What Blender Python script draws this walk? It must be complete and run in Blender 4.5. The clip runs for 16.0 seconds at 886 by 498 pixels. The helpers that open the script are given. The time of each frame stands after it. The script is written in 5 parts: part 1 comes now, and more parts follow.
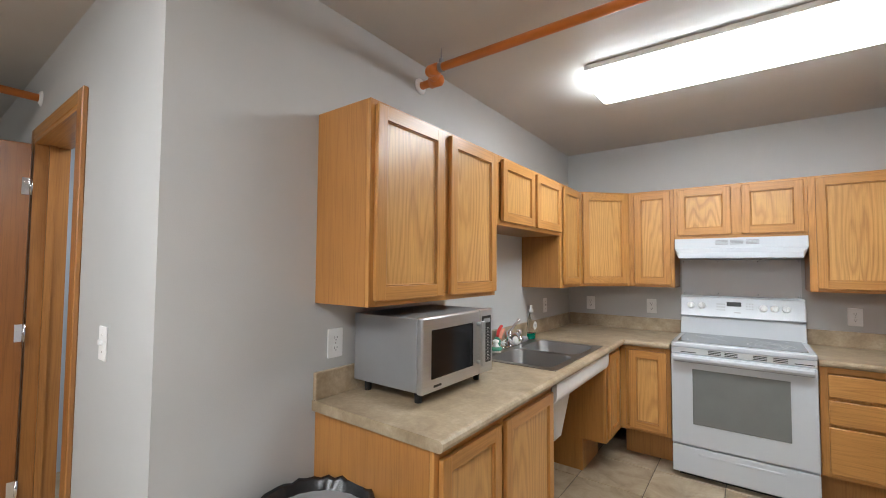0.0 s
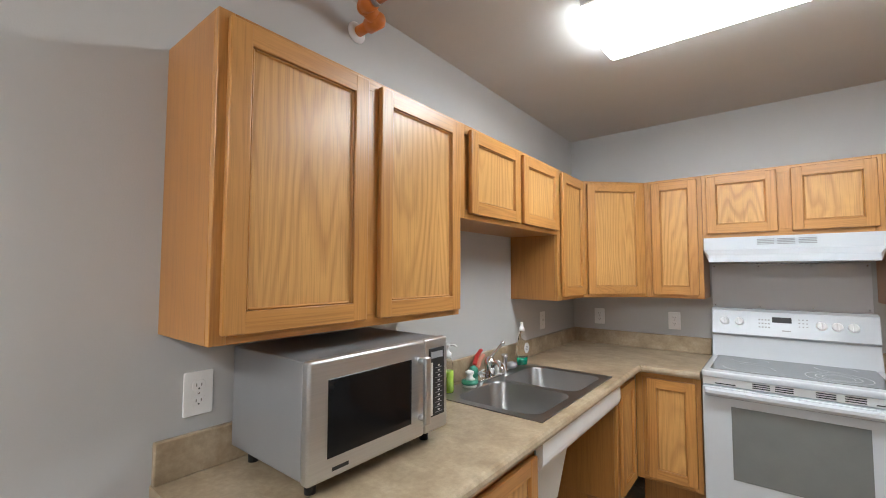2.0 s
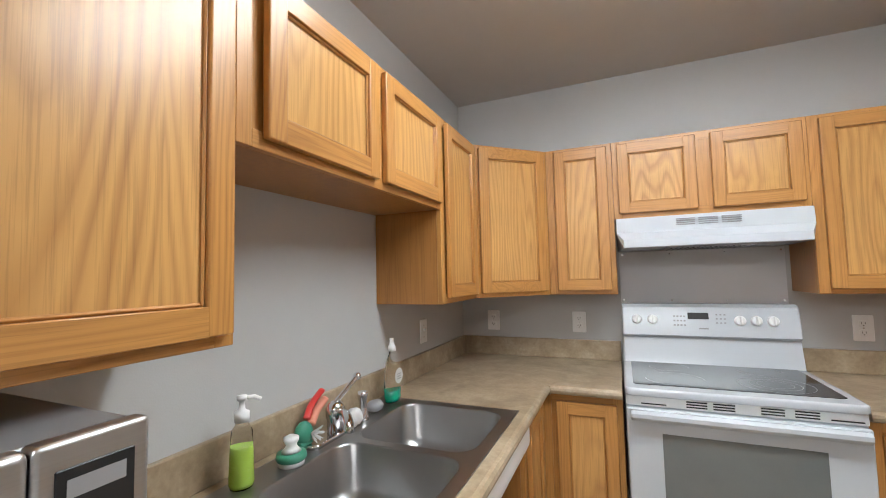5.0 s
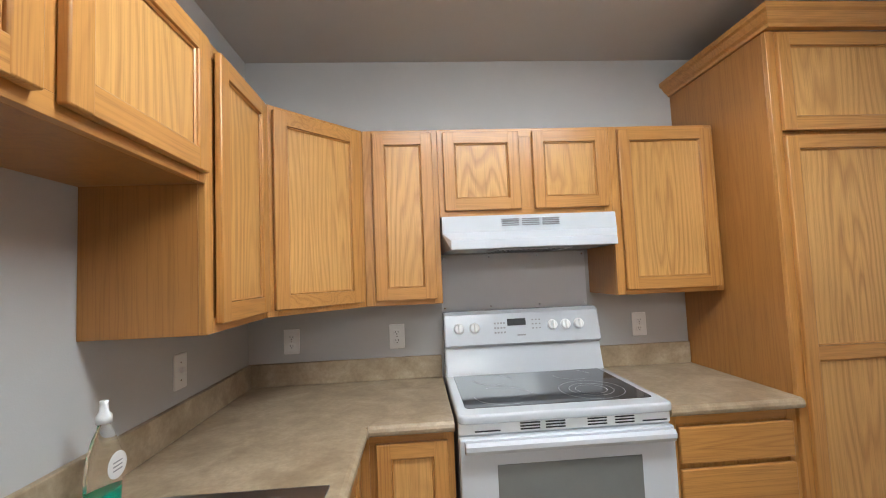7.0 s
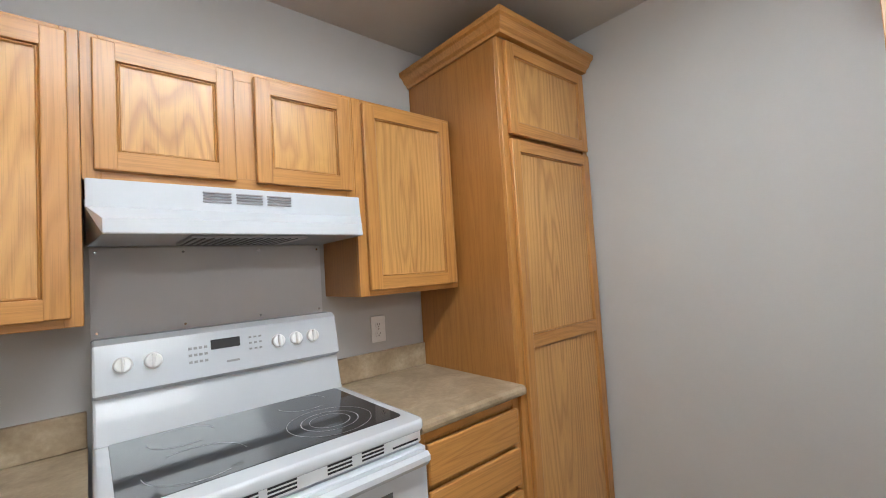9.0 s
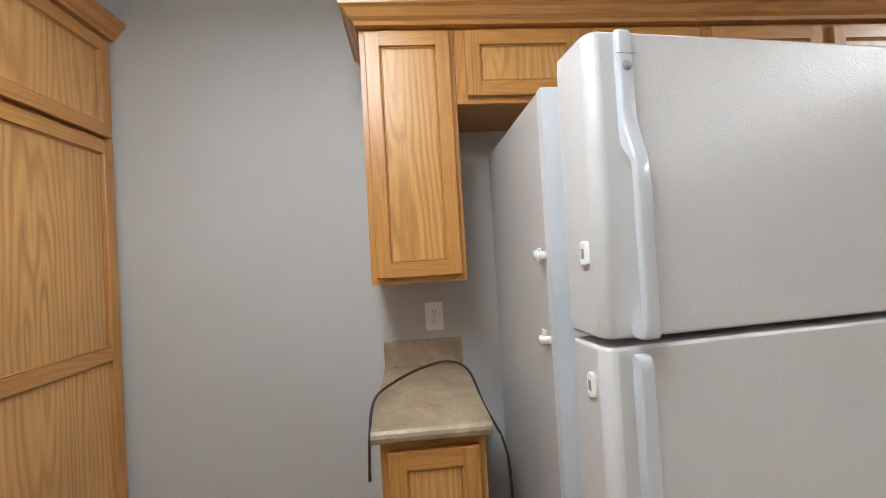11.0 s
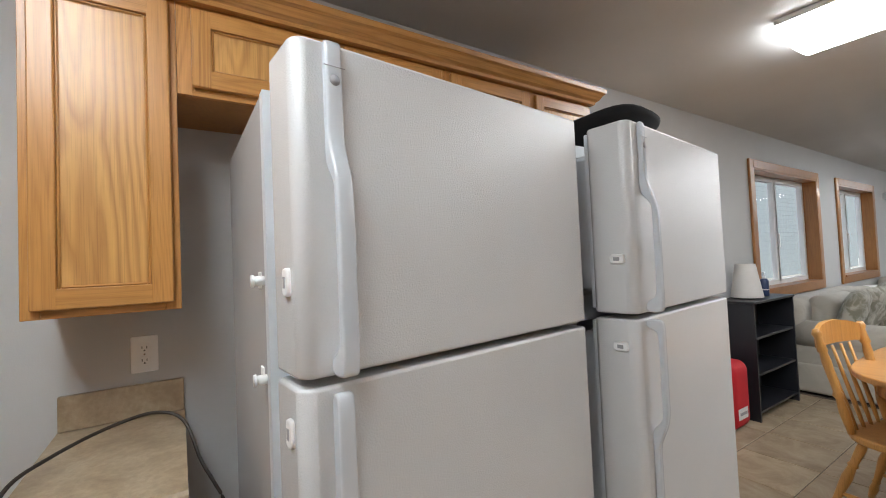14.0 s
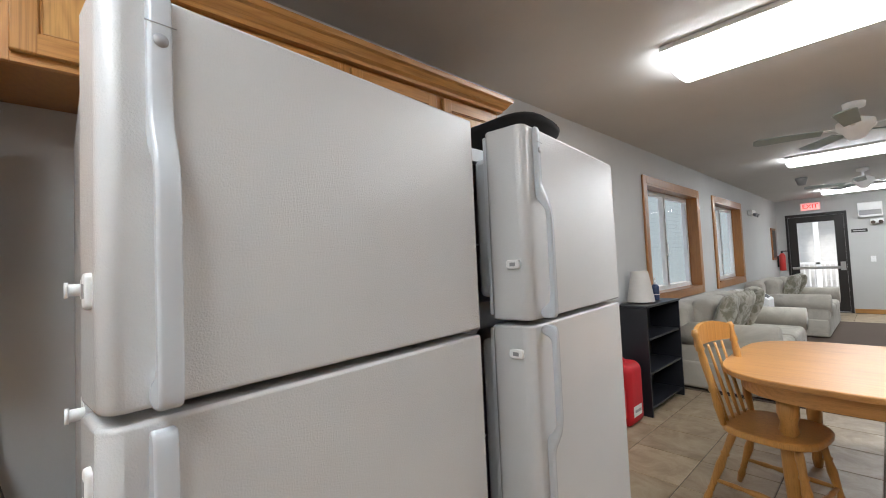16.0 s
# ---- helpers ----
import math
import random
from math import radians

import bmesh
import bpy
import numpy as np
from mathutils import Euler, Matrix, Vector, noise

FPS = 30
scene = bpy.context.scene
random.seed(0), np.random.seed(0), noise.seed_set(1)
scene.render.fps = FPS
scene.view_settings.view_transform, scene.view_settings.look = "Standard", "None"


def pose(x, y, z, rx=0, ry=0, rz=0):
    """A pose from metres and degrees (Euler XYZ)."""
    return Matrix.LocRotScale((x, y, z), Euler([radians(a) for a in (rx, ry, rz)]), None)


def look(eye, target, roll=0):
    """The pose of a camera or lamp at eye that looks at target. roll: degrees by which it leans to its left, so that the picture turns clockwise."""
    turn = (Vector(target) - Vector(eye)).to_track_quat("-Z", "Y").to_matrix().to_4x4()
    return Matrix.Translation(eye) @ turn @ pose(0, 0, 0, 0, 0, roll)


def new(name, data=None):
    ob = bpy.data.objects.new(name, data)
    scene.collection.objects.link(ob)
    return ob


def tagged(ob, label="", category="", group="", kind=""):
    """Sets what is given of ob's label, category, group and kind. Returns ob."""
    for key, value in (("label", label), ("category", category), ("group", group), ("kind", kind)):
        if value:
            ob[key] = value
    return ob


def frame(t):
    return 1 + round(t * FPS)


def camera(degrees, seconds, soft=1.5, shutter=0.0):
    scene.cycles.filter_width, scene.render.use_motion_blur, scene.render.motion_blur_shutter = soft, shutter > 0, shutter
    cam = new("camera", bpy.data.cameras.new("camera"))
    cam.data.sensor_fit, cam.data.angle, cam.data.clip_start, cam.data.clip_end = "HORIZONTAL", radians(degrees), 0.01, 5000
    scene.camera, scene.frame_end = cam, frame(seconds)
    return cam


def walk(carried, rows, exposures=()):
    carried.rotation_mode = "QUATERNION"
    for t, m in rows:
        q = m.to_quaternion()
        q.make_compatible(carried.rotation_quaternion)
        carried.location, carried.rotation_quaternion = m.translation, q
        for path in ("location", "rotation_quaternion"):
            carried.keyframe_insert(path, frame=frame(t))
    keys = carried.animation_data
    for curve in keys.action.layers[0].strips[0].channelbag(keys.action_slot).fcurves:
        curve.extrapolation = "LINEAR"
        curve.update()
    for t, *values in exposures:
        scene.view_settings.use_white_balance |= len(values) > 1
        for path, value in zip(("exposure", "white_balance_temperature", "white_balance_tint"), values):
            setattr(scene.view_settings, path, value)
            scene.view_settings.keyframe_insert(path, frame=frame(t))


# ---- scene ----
cam = camera(94.0, 16.0, soft=1.0)
PATH = [
    (0, (1.399, -3.932, 1.409), (0.21, -2.327, 1.496), 0.4),
    (0.5, (1.348, -3.797, 1.423), (0.156, -2.194, 1.515), 0.4),
    (1, (1.285, -3.638, 1.429), (0.081, -2.044, 1.516), 0.5),
    (1.5, (1.28, -3.47, 1.424), (0.057, -1.89, 1.527), 0.3),
    (2, (1.261, -3.293, 1.426), (0.02, -1.728, 1.537), 0.1),
    (2.5, (1.239, -3.127, 1.412), (-0.017, -1.575, 1.533), 0.0),
    (3, (1.159, -2.969, 1.405), (-0.088, -1.41, 1.528), -0.1),
    (3.5, (1.132, -2.825, 1.376), (-0.078, -1.238, 1.504), -0.1),
    (6, (0.835, -2.363, 1.382), (0.528, -0.39, 1.507), -2.1),
    (6.5, (0.813, -2.247, 1.372), (0.756, -0.252, 1.501), -2.2),
    (7, (0.825, -2.096, 1.389), (0.961, -0.104, 1.509), -2.4),
    (7.5, (0.839, -1.957, 1.374), (1.174, 0.011, 1.494), -2.5),
    (8, (0.856, -1.822, 1.362), (1.454, 0.082, 1.483), -2.9),
    (8.5, (0.88, -1.715, 1.366), (1.807, 0.053, 1.476), -3.4),
    (9, (0.948, -1.687, 1.352), (2.252, -0.173, 1.445), -3.5),
    (9.5, (1.011, -1.701, 1.334), (2.668, -0.584, 1.429), -3.9),
    (10, (1.066, -1.758, 1.338), (2.946, -1.077, 1.403), -3.9),
    (10.2, (1.084, -1.768, 1.334), (3.021, -1.272, 1.391), -3.8),
    (12.3, (1.113, -1.878, 1.344), (2.954, -2.658, 1.38), -2.8),
    (12.5, (1.119, -1.895, 1.342), (2.939, -2.725, 1.383), -2.8),
    (13, (1.13, -1.939, 1.348), (2.89, -2.887, 1.394), -2.6),
    (13.5, (1.142, -1.965, 1.349), (2.858, -2.991, 1.403), -2.6),
    (14, (1.145, -1.987, 1.35), (2.828, -3.065, 1.412), -2.5),
    (14.5, (1.142, -1.999, 1.352), (2.795, -3.123, 1.421), -2.4),
    (15, (1.135, -2.019, 1.356), (2.745, -3.204, 1.428), -2.3),
    (15.5, (1.137, -2.061, 1.347), (2.684, -3.327, 1.422), -2.2),
    (16, (1.158, -2.116, 1.338), (2.62, -3.478, 1.424), -2.5),
]
walk(cam, [(t, look(eye, target, roll)) for t, eye, target, roll in PATH],
     [(0, 0.2), (10, 0.2), (12.5, 0.0), (16, -0.02)])

# ---- world and light ----
world = bpy.data.worlds.new("sky")
scene.world = world
world.use_nodes = True
wn = world.node_tree
sky = wn.nodes.new("ShaderNodeTexSky")
sky.sky_type = "NISHITA"
sky.sun_disc = False
sky.sun_elevation = radians(40)
sky.sun_rotation = radians(309)
wn.links.new(sky.outputs[0], wn.nodes["Background"].inputs[0])
wn.nodes["Background"].inputs[1].default_value = 0.15
sun = new("sun", bpy.data.lights.new("sun", "SUN"))
sun.data.energy, sun.data.angle, sun.data.color = 5.0, radians(15), (1.0, 0.98, 0.95)
sun.matrix_world = look((-25, 20, 38), (0, 0, 0))
scene.view_settings.exposure = 0.0


def area_lamp(name, eye, target, w, h, watts, col=(0.86, 0.94, 1.0)):
    """A rectangular area lamp at eye that faces target."""
    lamp = new(name, bpy.data.lights.new(name, "AREA"))
    lamp.data.shape, lamp.data.size, lamp.data.size_y = "RECTANGLE", w, h
    lamp.data.energy, lamp.data.color = watts, col
    lamp.matrix_world = look(eye, target)


# unseen lamp added under the side room's ceiling; the doorway shows that room lit
area_lamp("side_room_light", (-1.2, -2.7, 2.4), (-1.2, -2.7, 0.0), 0.4, 0.4, 14)
LAMP = 19.0

# ---- materials ----


def shader(name):
    m = bpy.data.materials.new(name)
    m.use_nodes = True
    nt = m.node_tree
    return m, nt, nt.nodes["Principled BSDF"]


def link(nt, a, b):
    nt.links.new(a, b)


def coords(nt, scale=(1, 1, 1), vary=True):
    """Object coordinates, scaled, shifted by each object's own random number."""
    tc = nt.nodes.new("ShaderNodeTexCoord")
    mp = nt.nodes.new("ShaderNodeMapping")
    mp.inputs["Scale"].default_value = scale
    link(nt, tc.outputs["Object"], mp.inputs["Vector"])
    if vary:
        oi = nt.nodes.new("ShaderNodeObjectInfo")
        mul = nt.nodes.new("ShaderNodeMath")
        mul.operation = "MULTIPLY"
        mul.inputs[1].default_value = 37.0
        link(nt, oi.outputs["Random"], mul.inputs[0])
        link(nt, mul.outputs[0], mp.inputs["Location"])
    return mp.outputs[0]


def noise_tex(nt, vec, scale, detail=4, rough=0.55, distortion=0.0):
    n = nt.nodes.new("ShaderNodeTexNoise")
    n.inputs["Scale"].default_value = scale
    n.inputs["Detail"].default_value = detail
    n.inputs["Roughness"].default_value = rough
    n.inputs["Distortion"].default_value = distortion
    link(nt, vec, n.inputs["Vector"])
    return n.outputs["Fac"]


def ramp(nt, fac, stops):
    r = nt.nodes.new("ShaderNodeValToRGB")
    els = r.color_ramp.elements
    while len(els) < len(stops):
        els.new(0.5)
    for e, (p, c) in zip(els, stops):
        e.position, e.color = p, (*c, 1)
    link(nt, fac, r.inputs[0])
    return r.outputs[0]


def mixed(nt, a, b, fac, kind="MIX"):
    n = nt.nodes.new("ShaderNodeMix")
    n.data_type, n.blend_type = "RGBA", kind
    for sock, v in ((n.inputs[0], fac), (n.inputs[6], a), (n.inputs[7], b)):
        if isinstance(v, (int, float)):
            sock.default_value = v
        elif isinstance(v, tuple):
            sock.default_value = (*v, 1)
        else:
            link(nt, v, sock)
    return n.outputs[2]


def bump(nt, bsdf, height, strength, distance=0.002):
    b = nt.nodes.new("ShaderNodeBump")
    b.inputs["Strength"].default_value = strength
    b.inputs["Distance"].default_value = distance
    link(nt, height, b.inputs["Height"])
    link(nt, b.outputs[0], bsdf.inputs["Normal"])


def rough_range(nt, bsdf, fac, lo, hi):
    m = nt.nodes.new("ShaderNodeMapRange")
    m.inputs["To Min"].default_value, m.inputs["To Max"].default_value = lo, hi
    link(nt, fac, m.inputs["Value"])
    link(nt, m.outputs[0], bsdf.inputs["Roughness"])


def plain(name, col, rough=0.5, metal=0.0, var=0.08, scale=6.0, fine=120.0, relief=0.05, coat=0.0):
    """A surface with broad, faint mottling and a fine grain."""
    m, nt, b = shader(name)
    v = coords(nt)
    broad = noise_tex(nt, v, scale)
    grain = noise_tex(nt, v, fine, 2)
    lo, hi = tuple(c * (1 - var) for c in col), tuple(min(1, c * (1 + var)) for c in col)
    c = ramp(nt, broad, [(0.3, lo), (0.7, hi)])
    link(nt, mixed(nt, c, mixed(nt, lo, hi, grain), 0.3), b.inputs["Base Color"])
    rough_range(nt, b, broad, max(0.02, rough * 0.85), min(1, rough * 1.15))
    b.inputs["Metallic"].default_value = metal
    b.inputs["Coat Weight"].default_value = coat
    if relief:
        bump(nt, b, grain, relief)
    return m


def math_node(nt, op, a, b=None):
    n = nt.nodes.new("ShaderNodeMath")
    n.operation = op
    for sock, v in zip(n.inputs, (a, b)):
        if isinstance(v, (int, float)):
            sock.default_value = v
        elif v is not None:
            link(nt, v, sock)
    return n.outputs[0]


def oak(name, axis, light=(0.56, 0.276, 0.082), dark=(0.30, 0.115, 0.027), tone=1.0, swirl=1.0, sawn=False):
    """Varnished honey oak: growth rings cut along the log, dark pores along the grain, slow colour drift."""
    m, nt, b = shader(name)
    long = {"x": 0, "y": 1, "z": 2}[axis]
    sc = [1.0, 1.0, 1.0]
    sc[long] = 0.14 if sawn else 0.07
    v = coords(nt, tuple(sc))
    warp = noise_tex(nt, v, 5.0, 3, 0.5, 0.2)
    if sawn:
        # a flat cut through a tapering log: nested arches and long ovals
        tc = nt.nodes.new("ShaderNodeTexCoord")
        sep = nt.nodes.new("ShaderNodeSeparateXYZ")
        link(nt, tc.outputs["Object"], sep.inputs[0])
        rnd = nt.nodes.new("ShaderNodeObjectInfo").outputs["Random"]
        across = math_node(nt, "ADD", math_node(nt, "ADD", sep.outputs[0], sep.outputs[1]), math_node(nt, "MULTIPLY", rnd, 5.3))
        u = math_node(nt, "SUBTRACT", math_node(nt, "PINGPONG", across, 0.19), 0.03)
        up = math_node(nt, "PINGPONG", math_node(nt, "ADD", sep.outputs[2], math_node(nt, "MULTIPLY", rnd, 9.1)), 0.85)
        d = math_node(nt, "MULTIPLY", up, 0.10)
        r = math_node(nt, "SQRT", math_node(nt, "ADD", math_node(nt, "MULTIPLY", u, u), math_node(nt, "MULTIPLY", d, d)))
        rr = math_node(nt, "ADD", math_node(nt, "MULTIPLY", r, 44.0), math_node(nt, "MULTIPLY", warp, 7.0))
    else:
        rr = math_node(nt, "MULTIPLY", warp, 26.0 * swirl)
    fr = math_node(nt, "FRACT", rr)
    rings = ramp(nt, fr, [(0.0, (0.25, 0.25, 0.25)), (0.14, (0.0, 0.0, 0.0)), (0.34, (0.72, 0.72, 0.72)), (0.7, (1, 1, 1)), (1.0, (0.25, 0.25, 0.25))])
    sc2 = [1.0, 1.0, 1.0]
    sc2[long] = 0.018
    v2 = coords(nt, tuple(sc2))
    pores = noise_tex(nt, v2, 230.0, 3, 0.7)
    pore = ramp(nt, pores, [(0.36, (0.42, 0.38, 0.34)), (0.5, (1, 1, 1))])
    drift = noise_tex(nt, coords(nt), 2.2, 3)
    band = noise_tex(nt, v, 9.0, 2)
    lt, dk = tuple(c * tone for c in light), tuple(c * tone for c in dark)
    ringed = mixed(nt, dk, lt, rings)
    # rings stand out in some bands and fade in others
    fade = nt.nodes.new("ShaderNodeMapRange")
    fade.inputs["From Min"].default_value, fade.inputs["From Max"].default_value = 0.35, 0.65
    fade.inputs["To Min"].default_value, fade.inputs["To Max"].default_value = (0.35, 0.72) if sawn else (0.5, 0.85)
    link(nt, band, fade.inputs["Value"])
    base = mixed(nt, ringed, lt, fade.outputs[0])
    base = mixed(nt, base, pore, 0.30, "MULTIPLY")
    tint = ramp(nt, drift, [(0.3, (0.90, 0.87, 0.83)), (0.7, (1.08, 1.06, 1.02))])
    link(nt, mixed(nt, base, tint, 1.0, "MULTIPLY"), b.inputs["Base Color"])
    rough_range(nt, b, pores, 0.27, 0.42)
    b.inputs["Coat Weight"].default_value = 0.18
    b.inputs["Coat Roughness"].default_value = 0.2
    bump(nt, b, pores, 0.10, 0.001)
    return m


def laminate(name):
    """Tan mottled laminate worktop."""
    m, nt, b = shader(name)
    v = coords(nt, vary=False)
    a = noise_tex(nt, v, 7.0, 6, 0.62, 0.4)
    f = noise_tex(nt, v, 60.0, 4, 0.7)
    c = ramp(nt, a, [(0.3, (0.29, 0.215, 0.135)), (0.5, (0.40, 0.31, 0.205)), (0.72, (0.52, 0.43, 0.31))])
    c2 = ramp(nt, f, [(0.3, (0.84, 0.82, 0.8)), (0.7, (1.08, 1.08, 1.08))])
    link(nt, mixed(nt, c, c2, 1.0, "MULTIPLY"), b.inputs["Base Color"])
    rough_range(nt, b, f, 0.33, 0.48)
    bump(nt, b, f, 0.05, 0.001)
    return m


def painted(name, col, relief=0.25):
    """Rolled wall paint with orange peel and faint scuffs."""
    m, nt, b = shader(name)
    v = coords(nt, vary=False)
    big = noise_tex(nt, v, 1.4, 5, 0.6)
    peel = noise_tex(nt, v, 230.0, 2, 0.5)
    c = ramp(nt, big, [(0.3, tuple(x * 0.95 for x in col)), (0.7, tuple(x * 1.04 for x in col))])
    link(nt, c, b.inputs["Base Color"])
    rough_range(nt, b, big, 0.5, 0.66)
    bump(nt, b, peel, relief, 0.001)
    return m


def stone_tile(name):
    m, nt, b = shader(name)
    v = coords(nt)
    a = noise_tex(nt, v, 5.0, 7, 0.66, 0.8)
    f = noise_tex(nt, v, 45.0, 4, 0.6)
    c = ramp(nt, a, [(0.3, (0.25, 0.185, 0.115)), (0.5, (0.37, 0.29, 0.195)), (0.75, (0.48, 0.405, 0.30))])
    oi = nt.nodes.new("ShaderNodeObjectInfo")
    t = ramp(nt, oi.outputs["Random"], [(0.0, (0.88, 0.87, 0.86)), (1.0, (1.08, 1.07, 1.06))])
    link(nt, mixed(nt, c, t, 1.0, "MULTIPLY"), b.inputs["Base Color"])
    rough_range(nt, b, f, 0.28, 0.5)
    bump(nt, b, a, 0.2, 0.003)
    return m


def fabric(name, a_col, b_col, scale):
    m, nt, b = shader(name)
    v = coords(nt)
    n = noise_tex(nt, v, scale, 3, 0.6, 0.6)
    w = noise_tex(nt, v, 500.0, 2)
    link(nt, ramp(nt, n, [(0.42, a_col), (0.58, b_col)]), b.inputs["Base Color"])
    b.inputs["Roughness"].default_value = 0.95
    b.inputs["Sheen Weight"].default_value = 0.2
    bump(nt, b, w, 0.4, 0.002)
    return m


def glowing(name, col, strength):
    m, nt, b = shader(name)
    b.inputs["Base Color"].default_value = (0.8, 0.8, 0.8, 1)
    b.inputs["Emission Color"].default_value = (*col, 1)
    b.inputs["Emission Strength"].default_value = strength
    return m


def clear(name, col=(1, 1, 1), rough=0.0, ior=1.45):
    m, nt, b = shader(name)
    b.inputs["Base Color"].default_value = (*col, 1)
    b.inputs["Transmission Weight"].default_value = 1.0
    b.inputs["Roughness"].default_value = rough
    b.inputs["IOR"].default_value = ior
    return m


def brushed(name, col, axis, rough=0.3):
    m, nt, b = shader(name)
    sc = [1.0, 1.0, 1.0]
    sc["xyz".index(axis)] = 0.01
    v = coords(nt, tuple(sc))
    n = noise_tex(nt, v, 260.0, 3, 0.6)
    link(nt, ramp(nt, n, [(0.3, tuple(c * 0.9 for c in col)), (0.7, col)]), b.inputs["Base Color"])
    b.inputs["Metallic"].default_value = 1.0
    rough_range(nt, b, n, rough * 0.8, rough * 1.25)
    bump(nt, b, n, 0.06, 0.0005)
    return m


WALL = painted("wall_paint", (0.525, 0.525, 0.52))
WALL_BLUE = painted("cool_wall_paint", (0.52, 0.56, 0.62))
CEIL = painted("ceiling_paint", (0.57, 0.56, 0.545), 0.5)
OAK_Z = oak("oak_upright", "z")
OAK_PANEL = oak("oak_panel", "z", (0.66, 0.37, 0.130), (0.36, 0.155, 0.040), sawn=True)
OAK_X = oak("oak_across_x", "x")
OAK_Y = oak("oak_across_y", "y")
OAK_SIDE = oak("oak_veneer_side", "z", (0.44, 0.20, 0.055), (0.33, 0.135, 0.036), swirl=0.5)
OAK_DARK = oak("oak_stained_door", "z", (0.29, 0.105, 0.024), (0.19, 0.065, 0.015), swirl=0.6)
OAK_TRIM = oak("oak_trim", "z", (0.40, 0.175, 0.05), (0.26, 0.10, 0.028))
TABLE_WOOD = oak("table_top_wood", "x", (0.56, 0.28, 0.09), (0.4, 0.18, 0.055), swirl=0.5)
CHAIR_WOOD = oak("chair_wood", "z", (0.58, 0.30, 0.085), (0.42, 0.2, 0.055), swirl=0.5)
TOP = laminate("tan_laminate")
TILE = stone_tile("floor_tile")
GROUT = plain("grout", (0.16, 0.135, 0.105), 0.9)
CARPET = plain("carpet", (0.13, 0.095, 0.075), 0.98, var=0.2, scale=30, fine=600, relief=0.6)
WHITE = plain("white_enamel", (0.57, 0.60, 0.64), 0.22, var=0.02, relief=0.0, coat=0.3)
WHITE_TEX = plain("white_pebbled_steel", (0.63, 0.63, 0.635), 0.22, var=0.02, fine=300, relief=0.42)
WHITE_PL = plain("white_plastic", (0.86, 0.86, 0.855), 0.4, var=0.03, relief=0.02)
LINER = plain("cool_white_liner", (0.67, 0.70, 0.735), 0.4, var=0.03, relief=0.0)
BLACK_GLASS = plain("black_ceramic_glass", (0.018, 0.019, 0.022), 0.09, var=0.2, relief=0.0, coat=0.4)
DOOR_GLASS = plain("dark_oven_glass", (0.008, 0.008, 0.009), 0.1, var=0.05, relief=0.0)
DOOR_GLASS.node_tree.nodes["Principled BSDF"].inputs["Specular IOR Level"].default_value = 0.25
BLACK = plain("black_plastic", (0.015, 0.015, 0.016), 0.45, relief=0.03)
GREY_MARK = plain("burner_marking", (0.35, 0.36, 0.38), 0.3, relief=0.0)
DARK_GREY = plain("dark_grey_liner", (0.02, 0.02, 0.022), 0.5)
GREY = plain("grey_plastic", (0.30, 0.30, 0.31), 0.45)
OVEN_GLASS = plain("oven_window_glass", (0.17, 0.18, 0.175), 0.12, relief=0.0, coat=0.3)
STEEL = brushed("brushed_steel", (0.62, 0.625, 0.63), "y", 0.36)
STEEL_SIDE = plain("grey_painted_steel", (0.33, 0.335, 0.345), 0.42, metal=0.5, var=0.05)
SINK_STEEL = plain("sink_steel", (0.35, 0.345, 0.34), 0.31, metal=0.95, var=0.05, relief=0.03)
CHROME = plain("chrome", (0.75, 0.75, 0.77), 0.08, metal=1.0, var=0.02, relief=0.0)
ORANGE = plain("orange_pipe", (0.62, 0.185, 0.035), 0.42, var=0.08)
RED = plain("red_nylon", (0.5, 0.012, 0.02), 0.7, var=0.15, relief=0.3)
RED_PL = plain("red_plastic", (0.55, 0.03, 0.025), 0.35)
PINK = plain("salmon_bristle", (0.62, 0.24, 0.16), 0.6)
GREEN_PL = plain("green_plastic", (0.05, 0.26, 0.17), 0.4)
TEAL_SOAP = plain("green_soap", (0.0, 0.30, 0.17), 0.15, relief=0.0)
LIME_SOAP = plain("lime_soap", (0.42, 0.62, 0.09), 0.15, relief=0.0)
BOTTLE = clear("clear_bottle", (0.97, 0.98, 0.98), 0.0, 1.12)
PANE = clear("window_pane", (1, 1, 1), 0.0, 1.02)
SHADE_MAT = plain("lamp_shade", (0.62, 0.60, 0.57), 0.8, relief=0.2)
BLACK_WOOD = plain("black_ash_board", (0.018, 0.019, 0.024), 0.35, var=0.2, relief=0.05)
SOFA = fabric("beige_upholstery", (0.43, 0.40, 0.345), (0.50, 0.47, 0.41), 5)
PILLOW = fabric("patterned_cushion", (0.25, 0.235, 0.18), (0.48, 0.455, 0.39), 13)
FELT = plain("black_felt", (0.008, 0.008, 0.009), 0.95, relief=0.4)
DARK_BRONZE = plain("dark_bronze_frame", (0.02, 0.017, 0.016), 0.4)
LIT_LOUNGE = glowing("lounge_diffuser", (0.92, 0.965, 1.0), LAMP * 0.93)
LIT = glowing("fluorescent_diffuser", (0.88, 0.955, 1.0), LAMP)
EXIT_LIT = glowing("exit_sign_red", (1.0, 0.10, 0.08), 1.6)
BLUE_CAN = plain("dark_blue_label", (0.02, 0.04, 0.11), 0.3)
PAPER = plain("paper_label", (0.7, 0.7, 0.69), 0.6)
RUBBER = plain("brown_cord", (0.035, 0.027, 0.022), 0.5)
CONCRETE = plain("pale_concrete", (0.5, 0.48, 0.44), 0.9, var=0.15, relief=0.4)
SIDING = plain("pale_siding", (0.72, 0.71, 0.69), 0.8)
BACKDROP = plain("backdrop_grey", (0.30, 0.345, 0.355), 0.85, var=0.15)

# ---- mesh tools ----
IDENT = Matrix.Identity(4)


